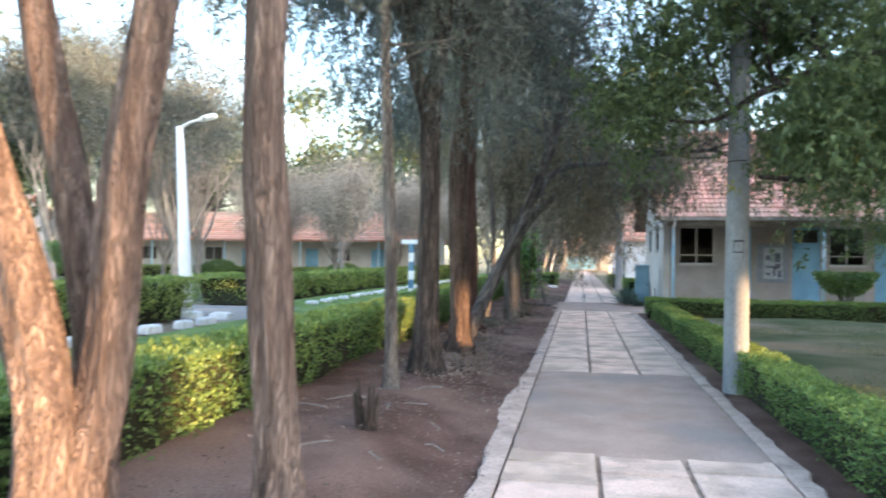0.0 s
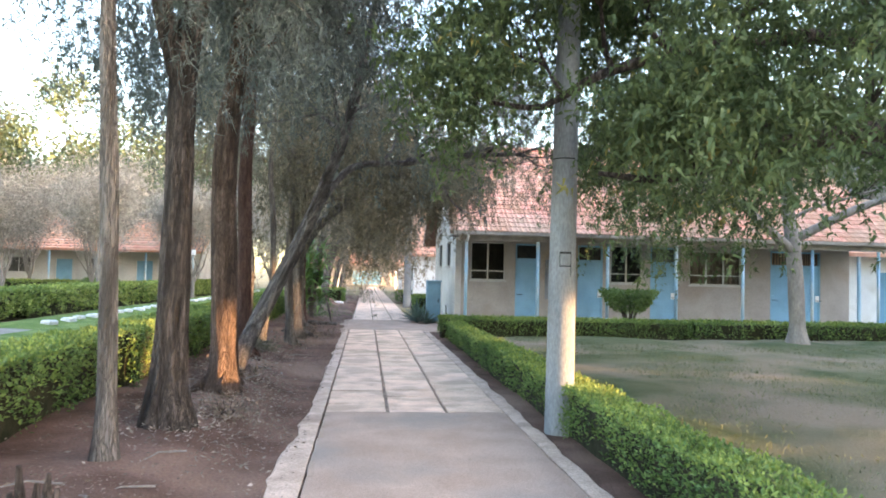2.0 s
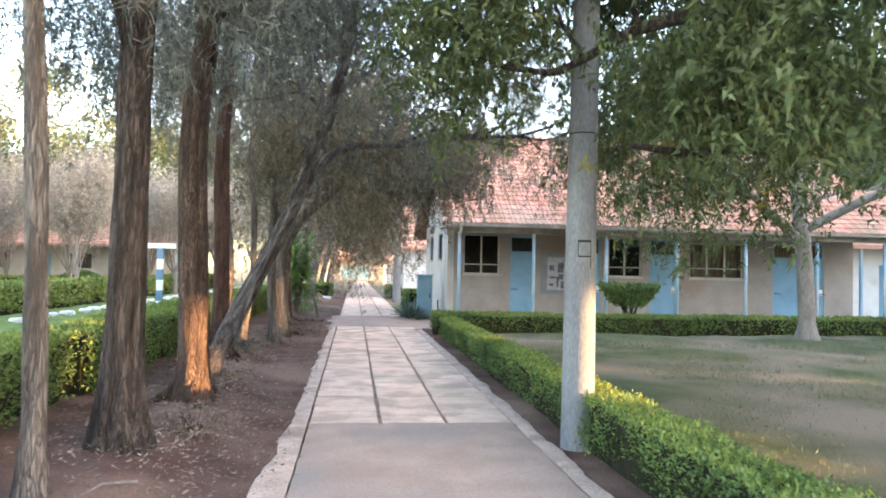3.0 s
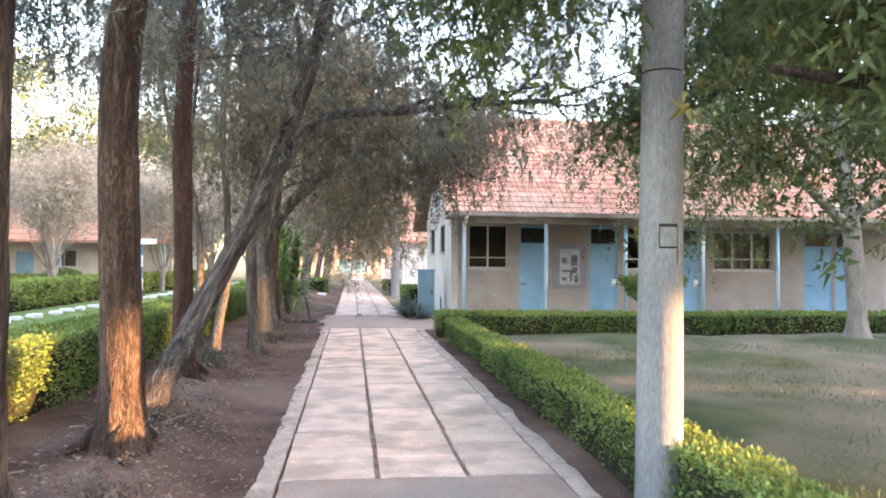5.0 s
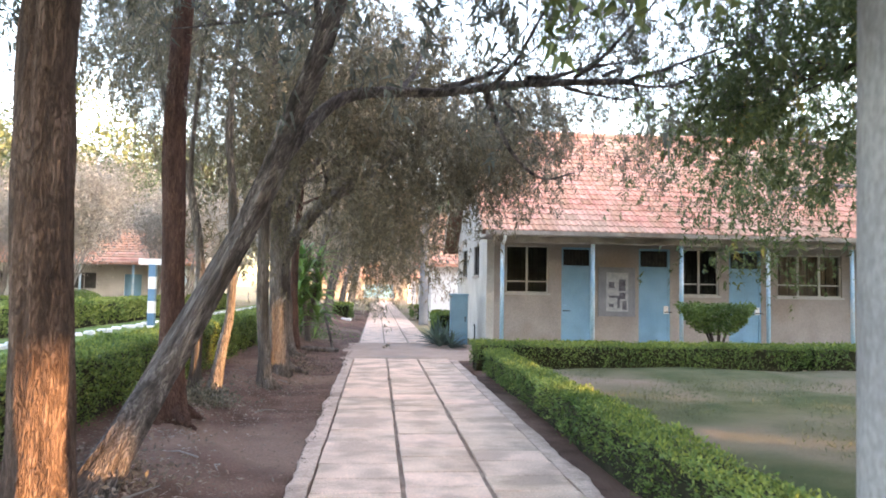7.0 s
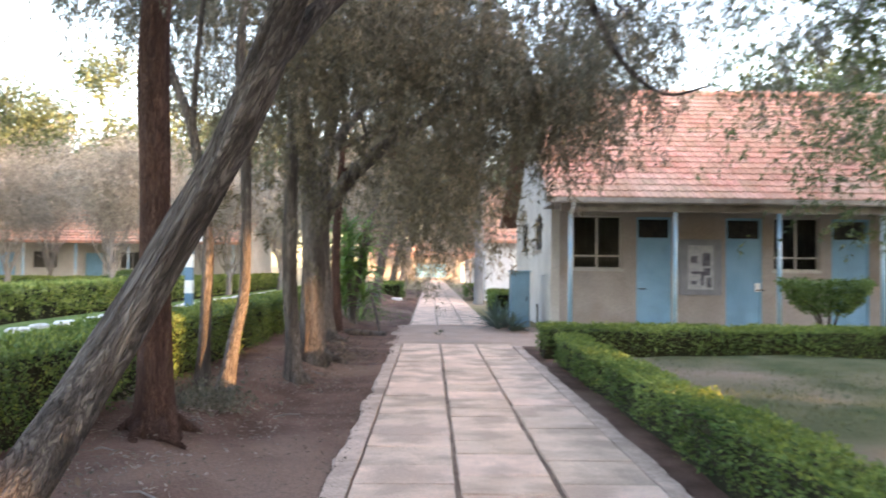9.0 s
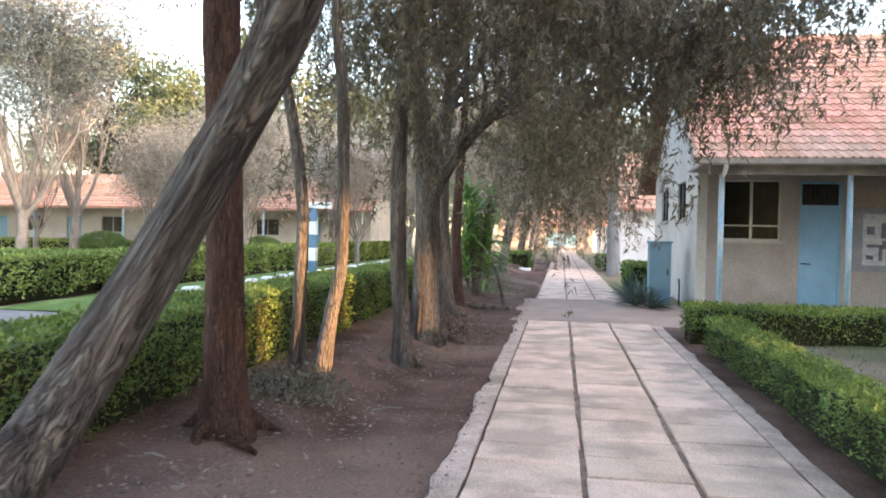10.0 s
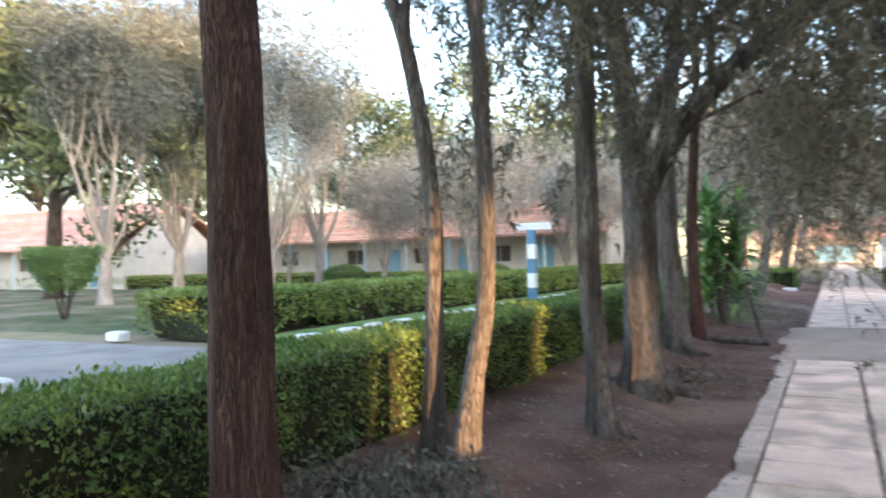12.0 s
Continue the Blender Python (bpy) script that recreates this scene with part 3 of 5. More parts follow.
tree("tree", "slender grey tree at the path bed", (-1.73, 19.12, 0),
     [[(0, 0, -0.1, 0.115), (-0.02, 0.0, 0.5, 0.09), (-0.08, 0, 1.54, 0.085), (-0.05, 0, 3.46, 0.075), (0, 0.1, 5.5, 0.04)]],
     M_BARK_G, L_GREY, ring(6, 4.0, 0.8, 0.4, 1.3, 0.03, 81, rise=1.5), seed=19, ridge=0.18, sides=14, roots=4, **NEEDLES)
tree("tree", "spreading tree with a long limb reaching over the path", (-1.79, 20.75, 0.1),
     [[(0, 0, -0.1, 0.2), (0.0, 0.0, 0.5, 0.17), (0.0, 0, 1.9, 0.15), (-0.1, 0, 2.9, 0.12), (-0.24, 0, 4.14, 0.1), (-0.3, 0.1, 6.2, 0.04)],
      [(0.0, 0, 1.75, 0.11), (0.45, -0.1, 2.5, 0.1), (1.1, -0.2, 3.08, 0.085), (1.8, -0.3, 3.5, 0.06), (2.3, -0.3, 3.75, 0.03)],
      [(-0.05, 0.0, 2.2, 0.09), (0.2, 0.7, 3.2, 0.075), (0.6, 1.6, 4.0, 0.05), (0.9, 2.4, 4.6, 0.03)]],
     M_BARK_G, L_DARK,
     ring(5, 3.6, 0.85, 0.35, 1.9, 0.05, 91, x=-0.15, rise=1.8)
     + [((0.7, -0.15, 2.75), (0.3, -0.8, 0.35), 1.7, 0.04), ((1.1, -0.2, 3.08), (0.5, 0.7, 0.3), 1.8, 0.045), ((1.5, -0.25, 3.3), (0.5, -0.6, 0.3), 1.7, 0.04), ((1.8, -0.3, 3.5), (0.5, 0.7, 0.2), 1.3, 0.04),
        ((2.1, -0.3, 3.65), (0.4, -0.7, 0.2), 1.2, 0.03), ((2.3, -0.3, 3.75), (0.7, 0.1, 0.2), 0.9, 0.025), ((-0.15, 0, 3.4), (0.1, -0.9, 0.35), 1.5, 0.04), ((0.6, 1.6, 4.0), (0.6, 0.4, 0.3), 1.4, 0.04), ((0.9, 2.4, 4.6), (0.3, 0.7, 0.3), 1.5, 0.03)],
     seed=20, ridge=0.22, sides=40, roots=3, **dict(DENSE, strands=9, width=0.024))
tree("tree", "grey-barked tree close behind its neighbour", (-2.0, 23.6, 0.14),
     [[(0, 0, -0.1, 0.19), (0, 0, 0.5, 0.15), (-0.08, 0, 2.5, 0.13), (0.1, 0, 4.2, 0.09), (0.2, 0, 6.2, 0.04)]], M_BARK_G, L_DARK,
     ring(8, 3.4, 0.9, 0.35, 2.0, 0.05, 101, rise=2.4), seed=22, ridge=0.2, roots=3, **NEEDLES)
tree("tree", "slim brown-barked tree in the soil bed", (-2.02, 25.4, 0.15),
     [[(0, 0, -0.1, 0.12), (0, 0, 0.5, 0.1), (-0.03, 0, 1.7, 0.09), (0.1, 0, 4.0, 0.06), (0.1, 0, 5.6, 0.03)]], M_BARK_R, L_DARK,
     ring(7, 3.3, 0.9, 0.35, 1.6, 0.04, 111, rise=2.0), seed=23, **NEEDLES)
# trees further along, closing over the path
FAR_N = dict(leaf=0.26, width=0.045, hang=1.1, strands=2, per_tip=16, spread=0.4, droop=0.35)
for i, (x, y, lean, h) in enumerate([(-2.3, 33, 0.5, 3.2), (-2.1, 37.5, 0.9, 3.2), (-2.5, 43, 0.7, 3.4), (-2.2, 50, 0.9, 3.4), (-2.5, 58, 0.8, 3.6), (-2.4, 68, 0.8, 3.6), (-2.4, 80, 0.6, 3.8), (4.2, 56, -0.9, 3.6), (4.0, 70, -0.8, 3.6)]):
    tree("tree", "dark leaning tree arching over the path", (x, y, 0),
         [[(0, 0, -0.15, 0.2), (0.05 * lean, 0, 0.6, 0.16), (0.4 * lean, 0, 2.2, 0.13), (1.0 * lean, 0.1, h + 0.4, 0.1), (1.6 * lean, 0.2, h + 2.2, 0.05)]], M_BARK_G, L_ARCH,
         ring(7, h - 0.4, 0.9, 0.25, 2.5, 0.06, 120 + i, x=0.8 * lean, rise=2.6), seed=30 + i, sides=10, **FAR_N)
# tree of the lawn, whose crown hangs beside the concrete pole
BROAD = dict(leaf=0.09, width=0.034, spread=0.22, droop=0.16, hang=0.28, strands=5, out=1.2, spray=L_SPRAY)
tree("tree", "wide dark-limbed tree with feathery green leaves over the lawn", (8.0, 10.4, 0.05),
     [[(0, 0, -0.15, 0.3), (0.0, 0, 0.8, 0.24), (-0.1, 0.1, 1.9, 0.22), (-0.1, 0.3, 3.4, 0.17), (0.1, 0.5, 5.5, 0.08)],
      [(-0.1, 0.1, 1.9, 0.16), (-1.6, -0.3, 2.6, 0.13), (-3.0, -0.7, 2.95, 0.105), (-3.76, -0.8, 2.88, 0.09), (-4.71, -0.95, 2.69, 0.065), (-5.64, -1.05, 2.37, 0.04), (-6.27, -1.1, 2.38, 0.02)],
      [(-0.1, 0.1, 2.2, 0.14), (-1.0, 1.6, 3.2, 0.11), (-2.2, 2.8, 3.3, 0.08), (-3.6, 3.4, 3.4, 0.05)],
      [(-0.1, 0.1, 2.3, 0.14), (-1.4, -0.1, 3.4, 0.11), (-3.2, -0.2, 3.95, 0.085), (-4.62, -0.2, 3.86, 0.065), (-5.88, -0.3, 3.5, 0.045), (-6.4, -0.3, 3.21, 0.035), (-6.65, -0.3, 3.1, 0.03), (-7.1, -0.3, 3.13, 0.018)],
      [(0, 0.2, 2.4, 0.13), (0.3, 2.0, 3.4, 0.1), (0.0, 3.6, 3.7, 0.06)], [(0, 0.1, 2.5, 0.13), (1.6, -0.3, 3.5, 0.1), (3.0, -0.4, 4.0, 0.05)], [(0, 0, 2.5, 0.13), (0.2, -1.8, 3.4, 0.1), (0.2, -3.4, 3.8, 0.05)]],
     M_BARK_D, L_GREEN,
     [((-1.6, -0.3, 2.6), (-0.4, 0.8, 0.1), 1.6, 0.045), ((-2.2, -0.5, 2.8), (-0.3, -0.9, 0.2), 1.5, 0.04), ((-3.0, -0.7, 2.95), (-0.4, 0.8, 0.15), 1.4, 0.04), ((-3.76, -0.8, 2.88), (-0.4, -0.8, 0.1), 1.2, 0.035), ((-4.28, -0.9, 2.78), (-0.3, 0.9, 0.1), 0.75, 0.03),
      ((-4.71, -0.95, 2.69), (-0.2, -0.8, 0.3), 0.55, 0.025), ((-5.4, -1.02, 2.45), (-0.3, -0.2, 0.4), 0.35, 0.02),
      ((-2.3, -0.15, 3.7), (-0.4, 0.8, 0.3), 1.6, 0.045), ((-3.2, -0.2, 3.95), (-0.3, -0.9, 0.2), 1.5, 0.04), ((-4.0, -0.2, 3.9), (-0.4, 0.8, 0.1), 1.4, 0.04), ((-4.62, -0.2, 3.86), (-0.1, -0.7, 0.4), 0.9, 0.035), ((-5.16, -0.2, 3.71), (-0.1, 0.7, 0.5), 0.7, 0.03),
      ((-6.9, -0.3, 3.12), (-0.6, 0.3, 0.4), 0.4, 0.015), ((-6.4, -0.3, 3.25), (-0.5, 0.4, 0.75), 0.9, 0.025), ((-5.9, -0.3, 3.5), (-0.5, -0.2, 0.9), 1.0, 0.03), ((-5.3, -0.25, 3.7), (-0.3, 0.7, 0.8), 1.1, 0.03),
      ((-1.6, 2.3, 3.25), (-0.7, 0.4, 0.1), 1.7, 0.04), ((-2.2, 2.8, 3.3), (-0.2, 0.9, 0.0), 1.6, 0.04), ((-3.0, 3.1, 3.35), (-0.7, 0.2, 0.15), 1.1, 0.035), ((-3.6, 3.4, 3.4), (-0.4, 0.8, 0.15), 1.0, 0.03),
      ((0.2, 2.6, 3.5), (0.7, 0.5, 0.2), 1.8, 0.04), ((0.0, 3.6, 3.7), (-0.3, 0.9, 0.1), 1.8, 0.04), ((1.6, -0.3, 3.5), (0.4, 0.8, 0.2), 1.8, 0.045), ((3.0, -0.4, 4.0), (0.8, 0.1, 0.3), 1.8, 0.04), ((0.2, -1.8, 3.4), (-0.6, -0.5, 0.2), 1.8, 0.045), ((0.2, -3.4, 3.8), (0.2, -0.8, 0.2), 1.8, 0.04)]
     + ring(7, 4.0, 0.8, 0.5, 2.4, 0.06, 201, y=0.4, rise=1.5),
     seed=41, per_tip=15, level=2, kids=4, ridge=0.2, crown_label="feathery dark green crown with yellowing sprays", **BROAD)
tree("tree", "pale smooth-barked tree at the lawn hedge", (10.6, 21.0, 0.05),
     [[(0, 0, -0.15, 0.25), (0.0, 0, 0.5, 0.205), (-0.05, 0, 1.6, 0.19), (-0.15, 0, 2.6, 0.18), (-0.2, 0.2, 4.0, 0.14), (-0.1, 0.2, 6.0, 0.07)],
      [(-0.12, 0, 2.3, 0.13), (-1.2, -0.4, 3.0, 0.1), (-2.4, -0.8, 3.8, 0.06)], [(-0.15, 0, 2.6, 0.12), (1.2, -0.6, 3.4, 0.1), (2.6, -1.0, 3.9, 0.05)]],
     M_BARK_P, L_GREEN,
     ring(9, 3.2, 0.85, 0.35, 2.6, 0.06, 211, x=-0.15, rise=2.8) + [((-1.2, -0.4, 3.0), (-0.5, -0.7, 0.1), 2.0, 0.05), ((-2.4, -0.8, 3.8), (-0.8, 0.2, 0.2), 2.0, 0.04), ((-1.8, -0.6, 3.4), (-0.6, 0.6, 0.1), 1.8, 0.04), ((2.6, -1.0, 3.9), (0.7, -0.3, 0.2), 2.0, 0.04), ((1.8, -0.8, 3.6), (0.2, -0.9, 0.1), 2.0, 0.04)],
     seed=42, per_tip=14, level=2, kids=4, ridge=0.08, leaf=0.1, width=0.036, spread=0.3, droop=0.3, hang=0.4, strands=4, out=0.8)


# ---------------------------------------------------------------- hedges
def hedge(label, x0, x1, y0, y1, h0, h1, leaf_material, density, leaf, seed, fresh=0.06, base=0.0, rag=0.05, group="hedges"):
    """A clipped hedge along x or y, its height h0 to h1 along it: a twiggy core coloured dark for inner shade, and
    leaves on its faces.
    """
    rng = np.random.default_rng(seed)
    t = thing("hedge", label, "hedge", (x0, y0, base), group)
    w, d = x1 - x0, y1 - y0
    long_y = d > w
    ht = lambda x, y: h0 + (h1 - h0) * (y / d if long_y else x / w)
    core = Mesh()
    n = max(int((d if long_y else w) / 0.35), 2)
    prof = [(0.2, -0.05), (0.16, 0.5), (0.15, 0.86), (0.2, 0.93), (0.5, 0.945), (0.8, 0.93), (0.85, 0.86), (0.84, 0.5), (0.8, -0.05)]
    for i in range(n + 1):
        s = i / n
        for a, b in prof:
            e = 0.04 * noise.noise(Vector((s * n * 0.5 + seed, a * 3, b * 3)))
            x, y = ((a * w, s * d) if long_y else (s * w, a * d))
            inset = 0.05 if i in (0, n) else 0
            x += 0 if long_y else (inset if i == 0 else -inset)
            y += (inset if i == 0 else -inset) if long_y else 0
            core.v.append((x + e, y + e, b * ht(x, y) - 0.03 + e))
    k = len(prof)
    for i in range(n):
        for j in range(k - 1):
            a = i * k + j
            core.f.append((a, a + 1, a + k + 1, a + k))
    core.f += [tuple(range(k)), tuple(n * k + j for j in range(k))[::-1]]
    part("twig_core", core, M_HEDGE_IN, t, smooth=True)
    hm = (h0 + h1) / 2
    areas = [w * d, d * hm, d * hm, w * hm, w * hm]
    P = []
    N = []
    for face, area in enumerate(areas):
        c = int(area * density * (1.5 if face == 0 else 1.15))
        u, v = rng.uniform(0, 1, c), rng.uniform(0, 1, c) ** 0.85
        if face == 0:
            x, y = u * w, v * d
            z = (h0 + (h1 - h0) * (y / d if long_y else x / w)) * np.ones(c)
            nn = np.tile((0.0, 0.0, 1.0), (c, 1))
        else:
            if face in (1, 2):
                x, y = np.full(c, 0.0 if face == 1 else w), u * d
                nn = np.tile((-1.0 if face == 1 else 1.0, 0, 0), (c, 1))
            else:
                x, y = u * w, np.full(c, 0.0 if face == 3 else d)
                nn = np.tile((0, -1.0 if face == 3 else 1.0, 0), (c, 1))
            z = v * (h0 + (h1 - h0) * (y / d if long_y else x / w))
        P.append(np.stack([x, y, z], 1))
        N.append(nn)
    P, N = np.concatenate(P), np.concatenate(N)
    lump = np.array([noise.noise(Vector((p[0] * 1.7 + seed, p[1] * 1.7, p[2] * 2.2))) + 0.6 * noise.noise(Vector((p[0] * 5 + seed, p[1] * 5, p[2] * 5))) for p in P])
    # thin gaps near the foot
    keep = (P[:, 2] > 0.3 * hm) | (lump + rng.uniform(-0.5, 0.5, len(P)) > -0.4 + 0.5 * (1 - P[:, 2] / (0.3 * hm)))
    # holes between the leaf clumps of the sides
    keep &= (N[:, 2] > 0.5) | (P[:, 2] > 0.88 * hm) | (lump + rng.normal(0, 0.15, len(P)) > -0.55)
    P, N, lump = P[keep], N[keep], lump[keep]
    deep = np.where(rng.uniform(0, 1, len(P)) < 0.4, 0.07, 0.0) * (N[:, 2] < 0.5)
    P = P + N * (lump * rag * np.where(N[:, 2] < 0.5, 1.7, 1.0) + rng.normal(0, 0.022, len(P)) - 0.03 - deep)[:, None]
    D = unit(N * 0.55 + rng.normal(0, 0.65, P.shape) + np.array((0, 0, 0.3)))
    L = leaf * rng.uniform(0.6, 1.3, len(P))
    young = (N[:, 2] > 0.5) & (rng.uniform(0, 1, len(P)) < 0.75) | (rng.uniform(0, 1, len(P)) < fresh)
    for name, sel, mm in (("foliage", ~young, leaf_material), ("young_growth", young, L_HEDGE_TOP)):
        if sel.sum() > 50:
            part(name, leaves_mesh(name, P[sel], D[sel], L[sel], L[sel] * 0.5, mm, rng), mm, t, "yellow-green young leaves" if name == "young_growth" else "")
    return t


hedge("tall clipped green hedge behind the tree row", -3.5, -2.88, -4, 11.9, 0.6, 0.66, L_HEDGE, 1500, 0.047, 1, base=0.17)
hedge("tall clipped green hedge behind the tree row", -3.45, -2.78, 12.1, 30, 0.68, 0.72, L_HEDGE, 2200, 0.037, 2, fresh=0.2, base=0.17)
hedge("low clipped hedge edging the path and lawn", 1.78, 2.2, -3, 21.6, 0.5, 0.4, L_HEDGE, 2100, 0.036, 3, base=0.03)
hedge("low clipped hedge before the veranda", 1.72, 8.35, 22.15, 22.95, 0.47, 0.45, L_HEDGE, 1500, 0.05, 4, base=0.03)
hedge("low clipped hedge before the veranda", 8.45, 26, 22.1, 22.9, 0.46, 0.46, L_HEDGE, 650, 0.07, 5, base=0.03)
hedge("long clipped hedge beside the mown verge", -13.0, -10.4, 24.3, 27.5, 0.85, 0.85, L_HEDGE_FAR, 420, 0.1, 6, fresh=0.5)
hedge("long clipped hedge beside the mown verge", -11.6, -10.4, 27.6, 62, 0.85, 0.9, L_HEDGE_FAR, 300, 0.12, 7, fresh=0.5)
hedge("clipped hedge at the corner of the side road", -11.2, -9.7, 4, 18.65, 0.85, 0.95, L_HEDGE_FAR, 520, 0.09, 8, fresh=0.4)
hedge("far hedge before the long low building", -60, -13, 47, 48.2, 0.75, 0.75, L_HEDGE_FAR, 170, 0.14, 9, fresh=0.4)
hedge("small clipped hedge beyond the blue cabinet", 1.75, 2.5, 31.8, 34.4, 0.75, 0.72, L_HEDGE, 600, 0.08, 10)
hedge("small hedge by the path", 1.7, 2.7, 46.5, 50, 0.6, 0.6, L_HEDGE, 400, 0.1, 11)
hedge("small hedge by the far path", -2.4, -1.4, 45, 48, 0.7, 0.7, L_HEDGE, 300, 0.1, 12)


def clipped_bush(label, at, r, h, stem, seed, flat=True, material=L_HEDGE):
    """A bush clipped to a flat top on short stems."""
    rng = np.random.default_rng(seed)
    t = thing("bush", label, "bush", at, "clipped bushes")
    m = Mesh()
    tips = []
    for k in range(7):
        a = k * 0.9
        e = Vector((math.cos(a) * r * 0.75, math.sin(a) * r * 0.6, h * (0.72 + 0.15 * (k % 2))))
        m.tube(curve([(0.05 * math.cos(a), 0.05 * math.sin(a), -0.05), (e.x * 0.35, e.y * 0.35, stem), e], 4), [0.035 - 0.0028 * i for i in range(9)], 6)
    part("stem_clump", m, M_BARK_D, t)
    n = int(6000 * r * r) + 2000
    q = unit(rng.normal(0, 1, (n, 3))) * (rng.uniform(0.35, 1, (n, 1)) ** 0.4)
    if flat:
        # a cone standing on its tip, clipped level, with a ragged underside
        up = rng.uniform(0, 1, n) ** 0.7
        a, e = rng.uniform(0, 6.283, n), rng.uniform(0.15, 1, n) ** 0.35
        rad = r * (0.3 + 0.7 * up ** 0.55) * e * (1 + 0.06 * np.sin(a * 5 + seed))
        P = np.stack([rad * np.cos(a), rad * 0.85 * np.sin(a), stem + (h - stem) * up + rng.normal(0, 0.025, n)], 1)
        q = unit(np.stack([np.cos(a), np.sin(a), up - 0.4], 1))
    else:
        P = q * np.array((r, r * 0.85, (h - stem) * 0.5)) + np.array((0, 0, (h + stem) * 0.5))
    D = unit(q * 0.5 + rng.normal(0, 0.7, P.shape))
    L = 0.07 * rng.uniform(0.6, 1.3, n)
    part("foliage", leaves_mesh("foliage", P, D, L, L * 0.5, material, rng), material, t)
    return t


clipped_bush("flat-topped clipped bush on bare stems before the veranda", (7.33, 24.0, 0.0), 0.86, 1.27, 0.66, 51)
clipped_bush("dark clipped bush on a thick stem", (-19.3, 27.2, 0.0), 1.2, 2.0, 0.75, 52)
clipped_bush("dark rounded bush before the far building", (-23.0, 46.0, 0), 1.2, 1.3, 0.1, 53, False)
clipped_bush("dark rounded bush before the far building", (-15.0, 47.0, 0), 1.1, 1.2, 0.1, 54, False)


# ---------------------------------------------------------------- other plants
def strap_plant(name, label, category, at, stem_h, n, length, width, material, seed, droop=1.0, crowns=1):
    rng = np.random.default_rng(seed)
    t = thing(name, label, category, at)
    if stem_h > 0.05:
        m = Mesh()
        for c in range(crowns):
            a = c * 2.1
            m.tube([(0.05 * c, 0, -0.1), (math.cos(a) * 0.2, math.sin(a) * 0.2, stem_h * 0.6), (math.cos(a) * 0.3, math.sin(a) * 0.3, stem_h)], [0.06, 0.05, 0.04], 8, 0.1)
        part("stem", m, M_BARK_G, t)
    m = Mesh()
    for k in range(n):
        c = k % crowns
        a0 = c * 2.1
        off = Vector((math.cos(a0) * 0.3, math.sin(a0) * 0.3, 0)) if stem_h > 0.05 else Vector()
        z0 = stem_h * rng.uniform(0.15, 1.0) if stem_h > 0.05 else 0.02
        a, el = rng.uniform(0, 6.283), rng.uniform(0.25, 1.35)
        d = Vector((math.cos(a) * math.cos(el), math.sin(a) * math.cos(el), math.sin(el)))
        side = Vector((-math.sin(a), math.cos(a), 0))
        p = off + Vector((0, 0, z0))
        L = length * rng.uniform(0.6, 1.1)
        b = len(m.v)
        steps = 5
        for s in range(steps + 1):
            wd = width * (0.55 + 0.9 * s / steps if s < 2 else 1.0 - (s - 2) / (steps - 2) * 0.96) * 0.5
            m.v += [p - side * wd + Vector((0, 0, wd * 0.5)), p.copy(), p + side * wd + Vector((0, 0, wd * 0.5))]
            d = (d + Vector((0, 0, -0.28 * droop))).normalized()
            p = p + d * (L / steps)
        for s in range(steps):
            i = b + s * 3
            m.f += [(i, i + 1, i + 4, i + 3), (i + 1, i + 2, i + 5, i + 4)]
    part("foliage", m, material, t, smooth=True)
    return t


strap_plant("dracaena_plant", "bushy plant with drooping strap-like green leaves", "plant", (-1.95, 27.6, 0.12), 2.2, 300, 0.8, 0.11, L_PALM, 61, 0.95, 3)
for i, (x, y, s) in enumerate([(1.5, 27.5, 0.72), (1.68, 28.0, 0.85), (1.5, 28.8, 0.7), (1.75, 27.0, 0.55), (1.6, 29.6, 0.75)]):
    strap_plant("agave_plant", "blue-green spiky agave at the path edge", "plant", (x, y, 0), 0, 26, s, 0.09, L_AGAVE, 62 + i, 0.35)


def low_shrub(label, at, r, n, seed, material):
    rng = np.random.default_rng(seed)
    t = thing("shrub", label, "shrub", at, "small shrubs at tree feet")
    q = rng.normal(0, 1, (n, 3)) * np.array((r, r, r * 0.5))
    q[:, 2] = np.abs(q[:, 2])
    L = 0.05 * rng.uniform(0.6, 1.3, n)
    part("foliage", leaves_mesh("foliage", q, unit(rng.normal(0, 0.7, q.shape) + np.array((0, 0, 0.4))), L, L * 0.45, material, rng), material, t)
    m = Mesh()
    for k in range(9):
        a = k * 0.7
        m.tube([(0, 0, -0.05), (math.cos(a) * r * 0.7, math.sin(a) * r * 0.7, r * 0.8)], [0.008, 0.003], 5)
    part("stem_clump", m, M_BARK_D, t)


low_shrub("low dusty grey-green shrub at the foot of thin stems", (-2.1, 16.9, 0.14), 0.2, 1300, 71, L_GREY)
low_shrub("low dusty grey-green shrub at the foot of thin stems", (-2.4, 16.7, 0.18), 0.18, 900, 72, L_GREY)
low_shrub("dry grey shrub at a leaning trunk", (-1.8, 13.2, 0.17), 0.2, 500, 73, L_DEAD)
low_shrub("dry grey shrub between trunks", (-1.5, 10.7, 0.12), 0.17, 420, 74, L_DEAD)
low_shrub("dry grey shrub by a spreading tree", (-1.55, 21.9, 0.0), 0.28, 800, 75, L_DEAD)
low_shrub("dark shrub under the strap-leaved plant", (-1.9, 28.8, 0.1), 0.5, 1600, 76, L_HEDGE)

